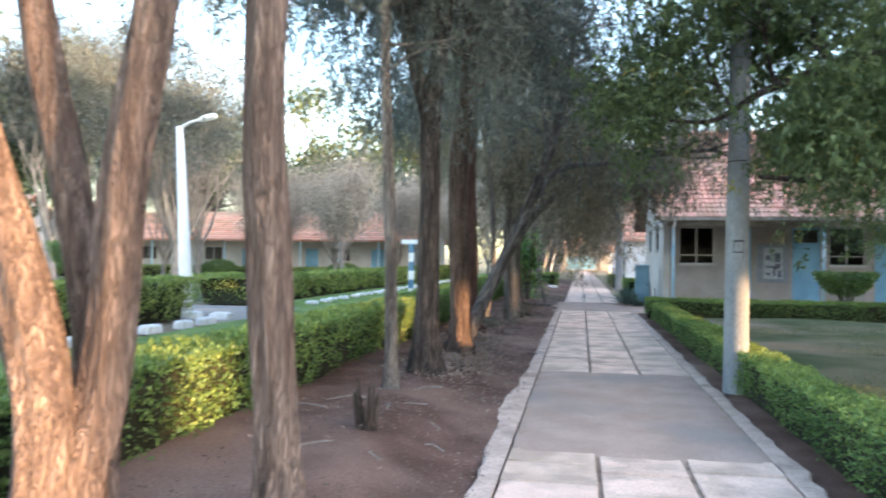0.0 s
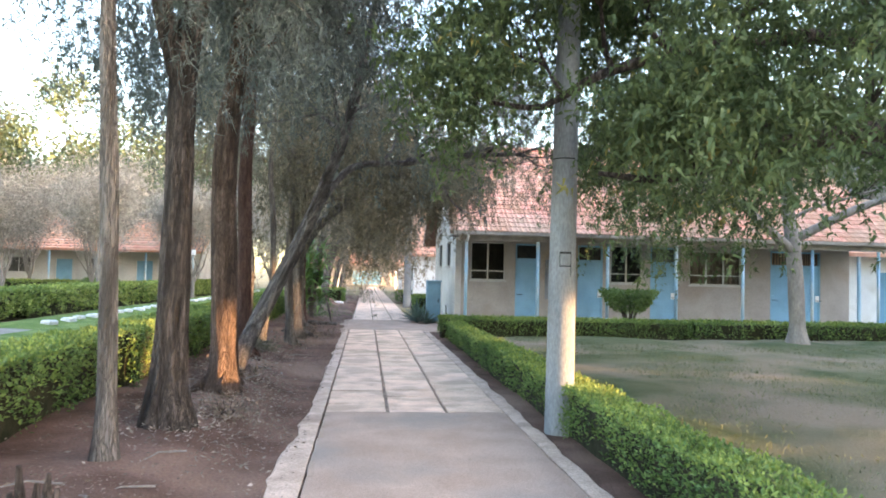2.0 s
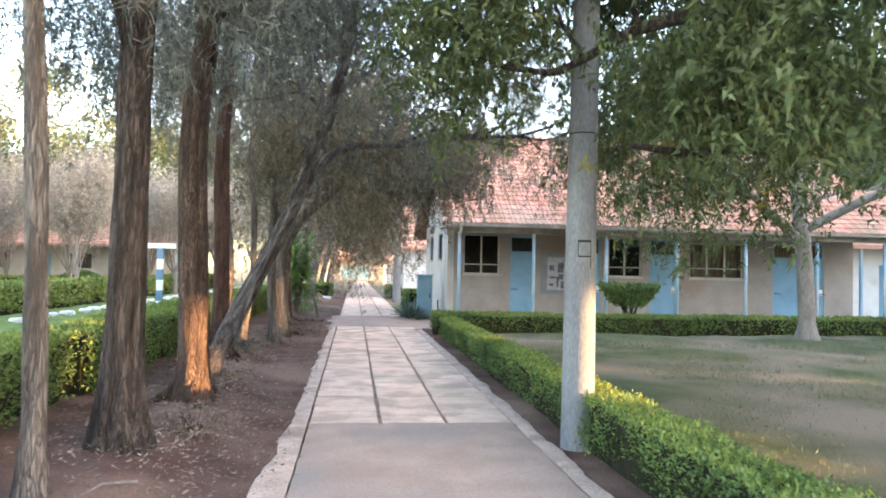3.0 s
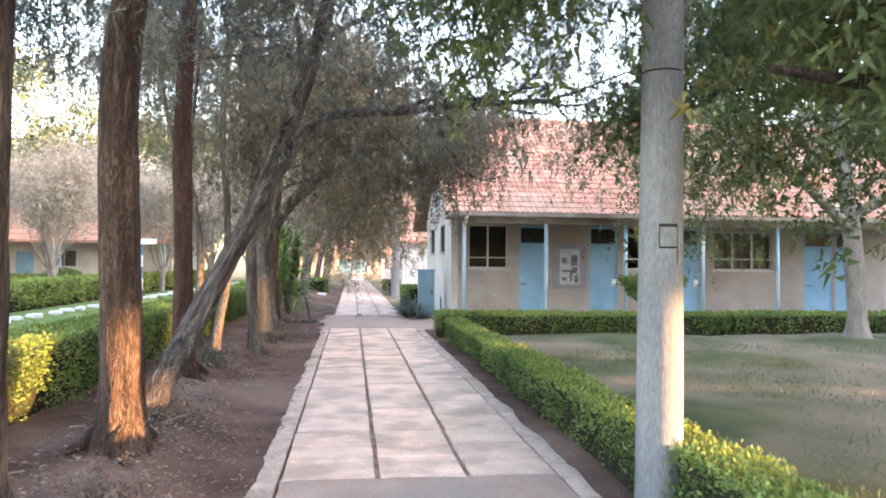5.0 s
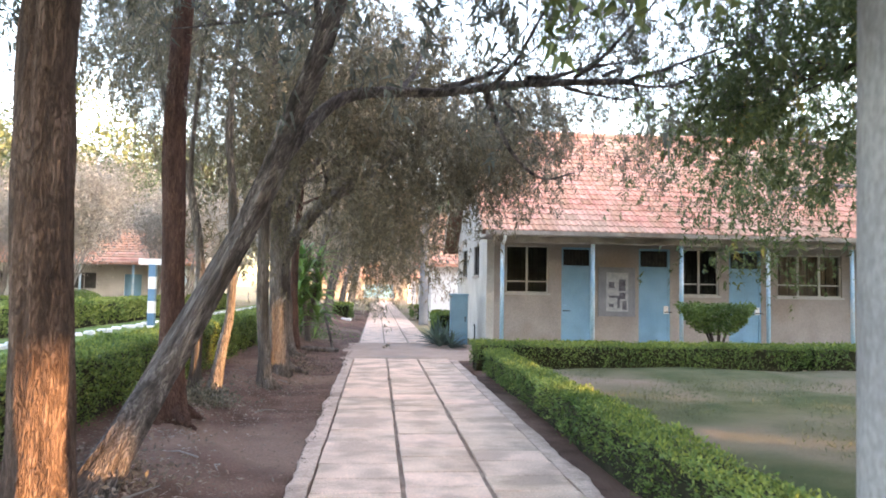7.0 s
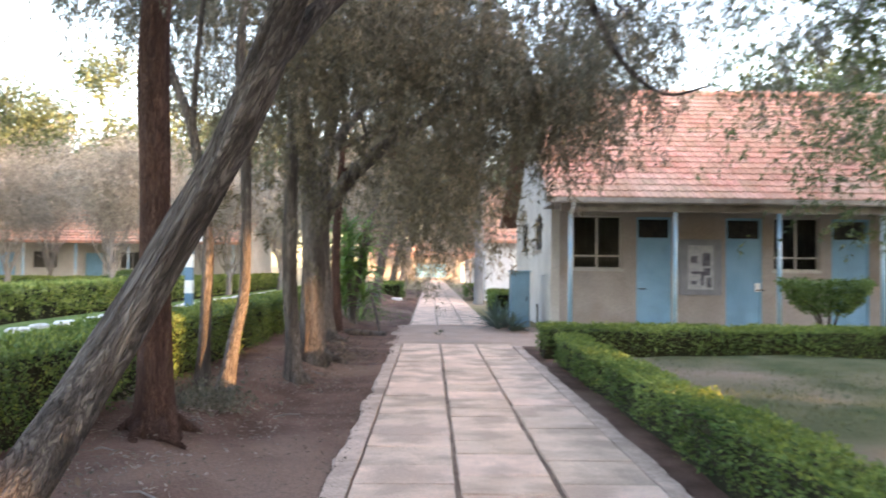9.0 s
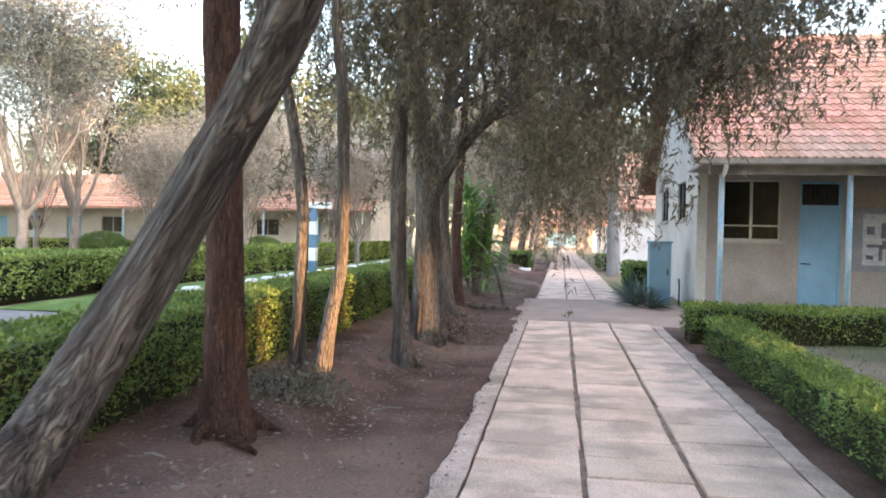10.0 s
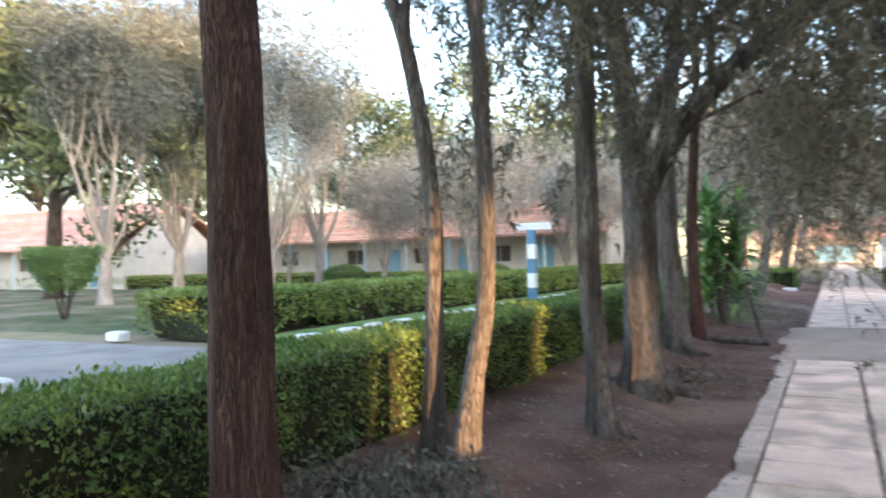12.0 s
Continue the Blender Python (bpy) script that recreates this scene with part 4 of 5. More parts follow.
stump = thing("stump", "short dark sapling stump in the soil bed", "stump", (-1.75, 7.0, 0.17))
m = Mesh()
for k in range(5):
    a = k * 1.3
    m.tube([(0.04 * math.cos(a), 0.04 * math.sin(a), -0.05), (0.09 * math.cos(a), 0.09 * math.sin(a), 0.2), (0.11 * math.cos(a), 0.1 * math.sin(a), 0.3 + 0.05 * (k % 3))], [0.04, 0.03, 0.012], 7, 0.2)
part("stem_clump", m, M_BARK_D, stump)
stake = thing("stake", "leaning wooden stake beside the path", "stake", (-1.2, 26.7, 0))
part("stick", Mesh().tube([(0, 0, -0.05), (-0.1, 0, 0.4), (-0.22, 0.05, 0.8)], [0.035, 0.03, 0.028], 8, 0.15), M_BARK_G, stake)
log = thing("log", "fallen grey log lying across the soil bed", "log", (-1.75, 25.6, 0.02))
part("wood", Mesh().tube([(-0.7, 0.15, 0.05), (0, 0.05, 0.07), (0.75, -0.1, 0.05)], [0.07, 0.065, 0.045], 9, 0.15), M_BARK_G, log)

twig_rng = random.Random(9)
for k in range(26):
    x, y = twig_rng.uniform(-2.3, -0.95), twig_rng.uniform(6, 24)
    a, ln = twig_rng.uniform(0, 6.28), twig_rng.uniform(0.15, 0.45)
    tw = thing("fallen_twig", "thin dry grey twig lying on the soil", "twig", (x, y, bed(x, y) + 0.03), "fallen twigs")
    part("wood", Mesh().tube([(0, 0, -0.01), (math.cos(a) * ln * 0.5, math.sin(a) * ln * 0.5, 0.012), (math.cos(a + 0.3) * ln, math.sin(a + 0.3) * ln, -0.01)], [0.009, 0.007, 0.004], 6), M_BARK_P, tw)

# fallen leaves and twigs on the soil bed, blades of the lawn
rng = np.random.default_rng(5)
n = 20000
P = np.stack([rng.uniform(-2.7, -0.72, n), rng.uniform(2, 30, n), np.full(n, 0.035)], 1)
P[:, 2] += [bed(p[0], p[1]) - 0.01 for p in P]
P = P[np.array([noise.noise(Vector((p[0] * 1.1, p[1] * 0.6, 4))) for p in P]) + rng.uniform(-0.4, 0.3, n) > -0.12]
D = unit(rng.normal(0, 1, P.shape) * np.array((1, 1, 0.12)))
tagged(part("fallen_leaves", leaves_mesh("fallen_leaves", P, D, rng.uniform(0.012, 0.05, len(P)), rng.uniform(0.004, 0.016, len(P)), L_DEAD, rng), L_DEAD), "dry fallen leaves scattered over the soil", "leaves", kind="stuff")
n = 3400
feet = np.array([(-1.7, 11.55), (-2.1, 14.2), (-1.87, 10.6), (-1.5, 12.7), (-1.75, 19.2), (-1.5, 21.5), (-2.0, 16.7), (-1.4, 9.8)])
P = np.concatenate([feet[rng.integers(0, len(feet), n)] + rng.normal(0, 1, (n, 2)) * np.array((0.36, 0.6)), np.full((n, 1), 0.04)], 1)
P = P[P[:, 0] < -0.85]
P[:, 2] += [bed(p[0], p[1]) - 0.01 for p in P]
D = unit(rng.normal(0, 1, P.shape) * np.array((1, 1, 0.25)))
tagged(part("pale_litter", leaves_mesh("pale_litter", P, D, rng.uniform(0.02, 0.07, len(P)), rng.uniform(0.006, 0.022, len(P)), L_LITTER, rng), L_LITTER), "pale dry leaf litter round the tree feet", "leaves", kind="stuff")
n = 70000
P = np.stack([rng.uniform(2.45, 16, n), rng.uniform(3, 22, n), np.full(n, 0.05)], 1)
P = P[np.array([noise.noise(Vector((p[0] * 0.45, p[1] * 0.45, 2))) for p in P]) + rng.uniform(-0.35, 0.35, n) > 0.0]
D = unit(rng.normal(0, 0.6, P.shape) + np.array((0, 0, 0.8)))
tagged(part("lawn_grass", leaves_mesh("lawn_grass", P, D, rng.uniform(0.03, 0.085, len(P)), rng.uniform(0.006, 0.012, len(P)), L_GRASS, rng), L_GRASS), "short patchy half-dry lawn grass", "grass", kind="stuff")


# ---------------------------------------------------------------- the veranda building
WY, PY, X0, X1, FL = 27.47, 25.71, 2.7, 16.4, 0.12
EAVE_Y, EAVE_Z, RIDGE_Y, RIDGE_Z, BACK_Y = 25.35, 2.98, 30.5, 6.33, 34.5
WH = 3.1
# openings in the front wall: kind, x from, x to, z from, z to
OPEN = [("window", 3.21, 4.35, 1.46, 2.7), ("door", 4.7, 5.52, FL, 2.68), ("door", 6.8, 7.66, FL, 2.68), ("window", 7.93, 9.02, 1.46, 2.7), ("door", 9.3, 10.2, FL, 2.68),
        ("window", 10.66, 12.5, 1.46, 2.6), ("door", 13.54, 14.48, FL, 2.66), ("door", 14.58, 15.35, FL, 2.66)]


def wall_with_openings(m, x0, x1, y0, y1, z0, z1, holes):
    """One wall slab along x, cut through by the holes (x from, x to, z from, z to)."""
    xs = sorted({x0, x1} | {h[0] for h in holes} | {h[1] for h in holes})
    zs = sorted({z0, z1} | {h[2] for h in holes if h[2] > z0 + 0.01} | {h[3] for h in holes if h[3] < z1 - 0.01})
    nx, nz = len(xs), len(zs)

    def solid(i, k):
        if not (0 <= i < nx - 1 and 0 <= k < nz - 1):
            return False
        x, z = (xs[i] + xs[i + 1]) / 2, (zs[k] + zs[k + 1]) / 2
        return not any(a < x < b and c < z < d for a, b, c, d in holes)

    o = len(m.v)
    for y in (y0, y1):
        m.v += [(x, y, z) for z in zs for x in xs]
    at = lambda i, k, s: o + s * nx * nz + k * nx + i
    for i in range(nx - 1):
        for k in range(nz - 1):
            if not solid(i, k):
                continue
            m.f += [(at(i, k, 0), at(i + 1, k, 0), at(i + 1, k + 1, 0), at(i, k + 1, 0)), (at(i, k, 1), at(i, k + 1, 1), at(i + 1, k + 1, 1), at(i + 1, k, 1))]
            for di, dk, p, q in ((-1, 0, (i, k), (i, k + 1)), (1, 0, (i + 1, k + 1), (i + 1, k)), (0, -1, (i + 1, k), (i, k)), (0, 1, (i, k + 1), (i + 1, k + 1))):
                if not solid(i + di, k + dk):
                    m.f.append((at(*p, 0), at(*q, 0), at(*q, 1), at(*p, 1)))


house = thing("veranda_building", "long low building with beige walls, blue doors and a red tiled roof", "building", (0, 0, 0), kind="structure")
m = Mesh()
wall_with_openings(m, X0 + 0.2, X1, WY, WY + 0.2, 0, WH, [o[1:] for o in OPEN])
part("wall_front", m, M_WALL, house, "stained beige plaster")
m = Mesh()
for a, b, c, d in ((WY, 28.95, 0, WH), (28.95, 30.15, 0, 1.93), (28.95, 30.15, 2.78, WH), (30.15, 31.75, 0, WH), (31.75, 33.05, 0, 1.93), (31.75, 33.05, 2.78, WH), (33.05, BACK_Y, 0, WH)):
    m.box(X0, X0 + 0.2, a, b, c, d)
b = len(m.v)
for x in (X0, X0 + 0.2):
    m.v += [(x, WY, WH), (x, BACK_Y, WH), (x, RIDGE_Y, RIDGE_Z - 0.2)]
m.f += [(b, b + 2, b + 1), (b + 3, b + 4, b + 5), (b, b + 3, b + 5, b + 2), (b + 1, b + 2, b + 5, b + 4)]
part("wall_gable", m, M_WALLW, house, "whitewashed gable wall with two small windows")
m = Mesh().box(X0 + 0.2, X1, BACK_Y - 0.2, BACK_Y, 0, WH)
m.box(X1 - 0.2, X1, WY + 0.2, BACK_Y - 0.2, 0, WH)
part("wall_back", m, M_WALL, house)
# room wall and ceiling, their indoor shade put into the colour
part("inner_wall", Mesh().box(X0 + 0.2, X1 - 0.2, WY + 1.6, WY + 1.7, FL, WH), M_ROOM_SHADE, house, "inner wall coloured dark to stand for the unlit room")
part("inner_ceiling", Mesh().box(X0 + 0.2, X1 - 0.2, WY + 0.2, BACK_Y - 0.2, WH - 0.05, WH), M_ROOM_SHADE, house)
part("veranda_floor", Mesh().box(X0 - 0.05, X1 + 0.4, PY - 0.2, WY, -0.1, FL, 0.02), M_FLOOR, house)
part("veranda_ceiling", Mesh().box(X0 - 0.2, X1 + 0.3, PY + 0.06, WY - 0.003, 2.84, 2.88), M_WALL, house)
part("beam", Mesh().box(X0 - 0.1, X1 + 0.3, PY - 0.06, PY + 0.06, 2.66, 2.84), M_GUTTER, house, "weathered grey-brown eave beam")
g = Mesh()
prof = [(0, 0.12), (-0.02, 0.03), (-0.07, 0.0), (-0.12, 0.03), (-0.14, 0.12), (-0.125, 0.12), (-0.11, 0.04), (-0.07, 0.015), (-0.03, 0.04), (-0.015, 0.12)]
for x in (X0 - 0.35, X1 + 0.6):
    g.v += [(x, EAVE_Y + 0.08 + a, 2.8 + c) for a, c in prof]
k = len(prof)
g.f += [(i, (i + 1) % k, k + (i + 1) % k, k + i) for i in range(k)]
part("gutter", g, M_GUTTER, house, "weathered half-round gutter")
part("downpipe_cap", Mesh().tube([(2.82, EAVE_Y + 0.0, 2.82), (2.82, EAVE_Y + 0.05, 2.72), (2.82, PY - 0.08, 2.62)], [0.04, 0.04, 0.04], 8), M_WHITE, house, "white gutter outlet")


def hinge_and_latch(door, xl, xr, left):
    x = xl + 0.1 if left else xr - 0.1
    part("handle", Mesh().box(x - 0.06, x + 0.06, WY + 0.015, WY + 0.05, 0.96, 1.16, 0.01), M_DOOR if left else M_WHITE, door, "raised blue latch box" if left else "white-painted latch box")
    h = Mesh().tube([(x - 0.05, WY + 0.012, 1.0), (x + 0.1, WY - 0.02, 1.0), (x + 0.14, WY - 0.02, 0.99)], [0.012, 0.012, 0.01], 6)
    part("bolt", h, M_BAR, door, "dark sliding bolt")


def make_door(x0, x1, top, left):
    d = part("door", Mesh().box(x0 + 0.05, x1 - 0.05, WY + 0.05, WY + 0.09, FL + 0.015, 2.15), M_DOOR, house, "light blue sheet-steel door")
    fr = Mesh()
    fr.box(x0, x0 + 0.05, WY + 0.02, WY + 0.14, FL, top).box(x1 - 0.05, x1, WY + 0.02, WY + 0.14, FL, top).box(x0 + 0.05, x1 - 0.05, WY + 0.02, WY + 0.14, 2.15, 2.2).box(x0 + 0.05, x1 - 0.05, WY + 0.02, WY + 0.14, top - 0.05, top)
    part("door_frame", fr, M_DOOR, d)
    n = 5
    w = (x1 - x0 - 0.1) / n
    for k in range(n - 1):
        x = x0 + 0.05 + w * (k + 1)
        part("rib", Mesh().box(x - 0.006, x + 0.006, WY + 0.045, WY + 0.05, FL + 0.06, 2.1), M_DOOR, d)
    hinge_and_latch(d, x0, x1, left)
    w = (x1 - x0 - 0.1) / 8
    for k in range(7):
        x = x0 + 0.05 + w * (k + 1)
        part("transom_bar", Mesh().box(x - 0.008, x + 0.008, WY + 0.06, WY + 0.076, 2.2, top - 0.05), M_BAR, d, "")
    part("transom_mesh", Mesh().box(x0 + 0.05, x1 - 0.05, WY + 0.1, WY + 0.105, 2.2, top - 0.05), M_BAR if x0 < 13 else M_CURTAIN, d)


def make_window(x0, x1, z0, z1, lights, rail, curtain):
    w = part("window", Mesh().box(x0 - 0.04, x1 + 0.04, WY - 0.05, WY + 0.02, z0 - 0.06, z0, 0.01), M_FRAME, house, "steel-framed window with dark panes")
    fr = Mesh()
    t = 0.035
    fr.box(x0, x1, WY + 0.05, WY + 0.09, z0, z0 + t).box(x0, x1, WY + 0.05, WY + 0.09, z1 - t, z1)
    fr.box(x0, x0 + t, WY + 0.05, WY + 0.09, z0 + t, z1 - t).box(x1 - t, x1, WY + 0.05, WY + 0.09, z0 + t, z1 - t)
    for k in range(1, lights):
        x = x0 + (x1 - x0) * k / lights
        fr.box(x - t * 0.7, x + t * 0.7, WY + 0.047, WY + 0.093, z0 + t, z1 - t)
    part("window_frame", fr, M_FRAME, w)
    rl = Mesh()
    for k in range(lights):
        a, c = x0 + (x1 - x0) * k / lights + t, x0 + (x1 - x0) * (k + 1) / lights - t
        rl.box(a, c, WY + 0.053, WY + 0.087, rail - 0.018, rail + 0.018)
        p = part("pane", Mesh().box(a, c, WY + 0.066, WY + 0.072, z0 + t, z1 - t), M_GLASS, w)
        p.visible_shadow = False
    part("glazing_bar", rl, M_FRAME, w)
    for k in range(7):
        x = x0 + (x1 - x0) * (k + 0.5) / 7
        part("burglar_bar", Mesh().box(x - 0.006, x + 0.006, WY + 0.12, WY + 0.132, z0, z1), M_BAR, w)
    if curtain:
        cm = Mesh()
        nn = 40
        for i in range(nn + 1):
            x = x0 + (x1 - x0) * i / nn
            y = WY + 0.24 + 0.025 * math.sin(i * 1.3)
            cm.v += [(x, y, z0 - 0.1), (x, y, z1 + 0.05)]
        cm.f += [(2 * i, 2 * i + 2, 2 * i + 3, 2 * i + 1) for i in range(nn)]
        part("curtain", cm, M_CURTAIN, w, "drawn brown curtain", True)


for i, (kind, a, b, c, d) in enumerate(OPEN):
    if kind == "door":
        make_door(a, b, d, i in (1, 6))
    else:
        make_window(a, b, c, d, 3 if b - a > 1.5 else 2, c + 0.3 if b - a < 1.5 else c + 0.32, b - a > 1.5)
for y0, y1 in ((28.95, 30.15), (31.75, 33.05)):
    w = part("window", Mesh().box(X0 - 0.05, X0 + 0.02, y0 - 0.05, y1 + 0.05, 1.86, 1.93, 0.01), M_GUTTER, house, "small high window in the gable wall")
    fr = Mesh()
    fr.box(X0 + 0.05, X0 + 0.09, y0, y1, 1.93, 1.97).box(X0 + 0.05, X0 + 0.09, y0, y1, 2.74, 2.78).box(X0 + 0.05, X0 + 0.09, y0, y0 + 0.04, 1.97, 2.74).box(X0 + 0.05, X0 + 0.09, y1 - 0.04, y1, 1.97, 2.74)
    fr.box(X0 + 0.05, X0 + 0.09, (y0 + y1) / 2 - 0.02, (y0 + y1) / 2 + 0.02, 1.97, 2.74)
    part("window_frame", fr, M_BAR, w)
    part("pane", Mesh().box(X0 + 0.066, X0 + 0.072, y0 + 0.04, y1 - 0.04, 1.97, 2.74), M_GLASS, w).visible_shadow = False
for x in (2.82, 5.03, 7.24, 9.45, 11.63, 13.95, 16.2):
    p = part("veranda_post", Mesh().tube([(x, PY, FL), (x, PY, 2.66)], [0.05, 0.05], 14), M_POST, house, "pale blue steel veranda post", True)
    part("base_plate", Mesh().box(x - 0.09, x + 0.09, PY - 0.09, PY + 0.09, FL, FL + 0.015), M_POST, p)
# roof shell and barge boards
m = Mesh()
x0, x1 = X0 - 0.42, X1 + 0.6
back = 2 * RIDGE_Y - EAVE_Y
for x in (x0, x1):
    m.v += [(x, EAVE_Y, EAVE_Z - 0.06), (x, RIDGE_Y, RIDGE_Z - 0.06), (x, back, EAVE_Z - 0.06), (x, back, EAVE_Z - 0.16), (x, RIDGE_Y, RIDGE_Z - 0.16), (x, EAVE_Y, EAVE_Z - 0.16)]
m.f += [(i, (i + 1) % 6, 6 + (i + 1) % 6, 6 + i) for i in range(6)] + [(5, 4, 3, 2, 1, 0), (6, 7, 8, 9, 10, 11)]
roof = part("roof", m, M_ROOFBASE, house, "weathered red clay tile roof")
m = Mesh()
for y0_, y1_ in ((EAVE_Y, RIDGE_Y), (back, RIDGE_Y)):
    b = len(m.v)
    for x in (x0 - 0.03, x0 - 0.005):
        m.v += [(x, y0_, EAVE_Z - 0.2), (x, y1_, RIDGE_Z - 0.2), (x, y1_, RIDGE_Z), (x, y0_, EAVE_Z)]
    m.f += [(b, b + 1, b + 2, b + 3), (b + 7, b + 6, b + 5, b + 4), (b, b + 4, b + 5, b + 1), (b + 3, b + 2, b + 6, b + 7), (b + 1, b + 5, b + 6, b + 2), (b, b + 3, b + 7, b + 4)]
part("barge_board", m, M_GUTTER, roof)
ridge = Mesh()
nr = int((x1 - x0) / 0.42)
for k in range(nr):
    a = x0 + (x1 - x0) * k / nr
    ridge.tube([(a - 0.02, RIDGE_Y, RIDGE_Z - 0.02), (a + (x1 - x0) / nr, RIDGE_Y, RIDGE_Z - 0.01)], [0.125, 0.11], 10)
part("ridge_cap", ridge, M_TILE, roof)

# notice board and its papers
board = thing("notice_board", "grey framed notice board with printed papers on the wall", "notice board", (0, 0, 0))
part("backing", Mesh().box(5.74, 6.63, WY - 0.035, WY - 0.003, 0.92, 2.12), M_BOARD, board)
fr = Mesh()
fr.box(5.72, 6.65, WY - 0.06, WY - 0.004, 2.12, 2.17).box(5.72, 6.65, WY - 0.06, WY - 0.004, 0.87, 0.92).box(5.69, 5.74, WY - 0.06, WY - 0.004, 0.87, 2.17).box(6.63, 6.68, WY - 0.06, WY - 0.004, 0.87, 2.17)
part("frame", fr, M_BOARD, board)
poster = thing("poster", "white printed sheets with dark pictures pinned to the board", "poster", (0, 0, 0))
part("paper", Mesh().box(5.9, 6.5, WY - 0.041, WY - 0.037, 1.0, 2.03), M_PAPER, poster)
m = Mesh()
for a, b, c, d in ((5.97, 6.12, 1.62, 1.78), (6.24, 6.42, 1.55, 1.85), (5.97, 6.2, 1.36, 1.42), (6.26, 6.42, 1.33, 1.5), (6.2, 6.27, 1.1, 1.42), (6.34, 6.45, 1.05, 1.28), (5.97, 6.1, 1.12, 1.2)):
    m.box(a, b, WY - 0.045, WY - 0.0415, c, d)
part("print", m, M_INK, poster, "dark printed blocks")

# blue steel cabinet, tap
cab = thing("electric_cabinet", "tall blue steel cabinet standing beside the gable", "cabinet", (1.86, 28.3, 0))
part("body", Mesh().box(0, 0.46, 0.0, 0.4, 0.02, 1.36, 0.01), M_BOX, cab)
dr = part("door", Mesh().box(0.02, 0.44, -0.022, -0.001, 0.1, 1.3, 0.004), M_BOX, cab)
part("handle", Mesh().box(0.37, 0.4, -0.05, -0.022, 0.65, 0.78, 0.004), M_BAR, dr)
part("roof_cap", Mesh().box(-0.03, 0.49, -0.05, 0.43, 1.36, 1.4, 0.015), M_BOX, cab)
part("plinth", Mesh().box(-0.04, 0.5, -0.04, 0.44, -0.1, 0.02), M_KERB, cab)
tap = thing("standpipe_tap", "dark standpipe tap at the gable wall", "tap", (2.55, 28.6, 0))
part("pipe", Mesh().tube([(0, 0, -0.1), (0, 0, 0.5), (-0.02, -0.03, 0.56), (-0.03, -0.1, 0.53)], [0.018, 0.018, 0.02, 0.016], 8), M_BAR, tap)

# ---------------------------------------------------------------- concrete pole by the path
pole = thing("utility_pole", "tall round grey concrete pole beside the path", "pole", (1.785, 10.66, 0))
part("shaft", Mesh().tube([(0, 0, -0.3), (0.0, 0, 0.0), (0.005, 0, 1.0), (0.01, 0, 2.0), (0.02, 0, 3.0), (0.03, 0, 4.0), (0.05, 0, 8.5)], [0.15, 0.147, 0.14, 0.132, 0.125, 0.118, 0.09], 28), M_POLE, pole, smooth=True)
plate = Mesh()
for (a0, a1, za, zb) in ((-2.05, -1.2, 1.79, 1.81), (-2.05, -1.2, 1.66, 1.672), (-2.07, -2.02, 1.66, 1.81), (-1.23, -1.18, 1.56, 1.81)):
    nseg = 8
    for i in range(nseg):
        p, q = a0 + (a1 - a0) * i / nseg, a0 + (a1 - a0) * (i + 1) / nseg
        r = 0.1375
        plate.quad((0.01 + r * math.cos(p), r * math.sin(p), za), (0.01 + r * math.cos(q), r * math.sin(q), za), (0.01 + r * math.cos(q), r * math.sin(q), zb), (0.01 + r * math.cos(p), r * math.sin(p), zb))
part("stencil_mark", plate, M_BAR, pole, "faded square mark")
for z in (2.75, 4.6):
    part("seam", Mesh().tube([(0.015, 0, z), (0.015, 0, z + 0.012)], [0.1315 - (z - 2) * 0.007 + 0.002, 0.1315 - (z - 2) * 0.007 + 0.002], 28), M_BAR, pole, "thin casting seam")

# ---------------------------------------------------------------- lamp post by the side road
lamp = thing("street_lamp", "white-painted tapering street lamp with a short arm", "lamp", (-10.45, 19.6, 0))
part("pole", Mesh().tube([(0, 0, -0.2), (0, 0, 1.0), (-0.25, 0, 5.0)], [0.19, 0.17, 0.09], 16), M_WHITE, lamp, smooth=True)
part("arm", Mesh().tube([(-0.25, 0, 4.95), (0.05, 0, 5.1), (0.35, 0, 5.18)], [0.05, 0.04, 0.035], 8), M_WHITE, lamp)
part("lamp_head", Mesh().tube([(0.3, 0, 5.15), (0.45, 0, 5.2), (0.75, 0, 5.26), (0.82, 0, 5.25)], [0.04, 0.09, 0.085, 0.04], 10), M_WHITE, lamp)
kiosk = thing("signpost", "blue and white banded signpost with a white board", "sign", (-7.0, 31.6, 0))
for k in range(6):
    part("band", Mesh().box(-0.1, 0.1, -0.1, 0.1, -0.1 + k * 0.37, 0.27 + k * 0.37), M_BLUE if k % 2 else M_WHITE, kiosk)
part("board", Mesh().box(-0.42, 0.52, -0.06, 0.06, 2.12, 2.3, 0.01), M_WHITE, kiosk)

# ---------------------------------------------------------------- whitewashed stones along the lane
stone_meshes = []
for s in range(4):
    g = np.random.default_rng(300 + s)
    m = Mesh()
    m.box(-0.13, 0.13, -0.24, 0.24, -0.08, 0.1, 0.04, 0.025)
    stone_meshes.append(m.data("edging_stone", M_STONE))
for k in range(44):
    y = 24.6 + k * 1.15 if k < 36 else 9.5 + (k - 36) * 1.15
    st = tagged(new("edging_stone", stone_meshes[k % 4]), "whitewashed stone edging the grass", "stone", "whitewashed edging stones")
    st.matrix_world = pose(-8.75 + 0.06 * math.sin(k * 2.1), y + 0.1 * math.sin(k * 1.7), 0, 0, 0, 12 * math.sin(k * 3.3))
for k, (x, y) in enumerate([(-9.1, 19.0), (-9.9, 19.0), (-13.0, 23.9), (-1.6, 43.5)]):
    st = tagged(new("edging_stone", stone_meshes[k % 4]), "whitewashed stone at the road corner", "stone", "whitewashed edging stones")
    st.matrix_world = pose(x, y, 0, 0, 0, 80)


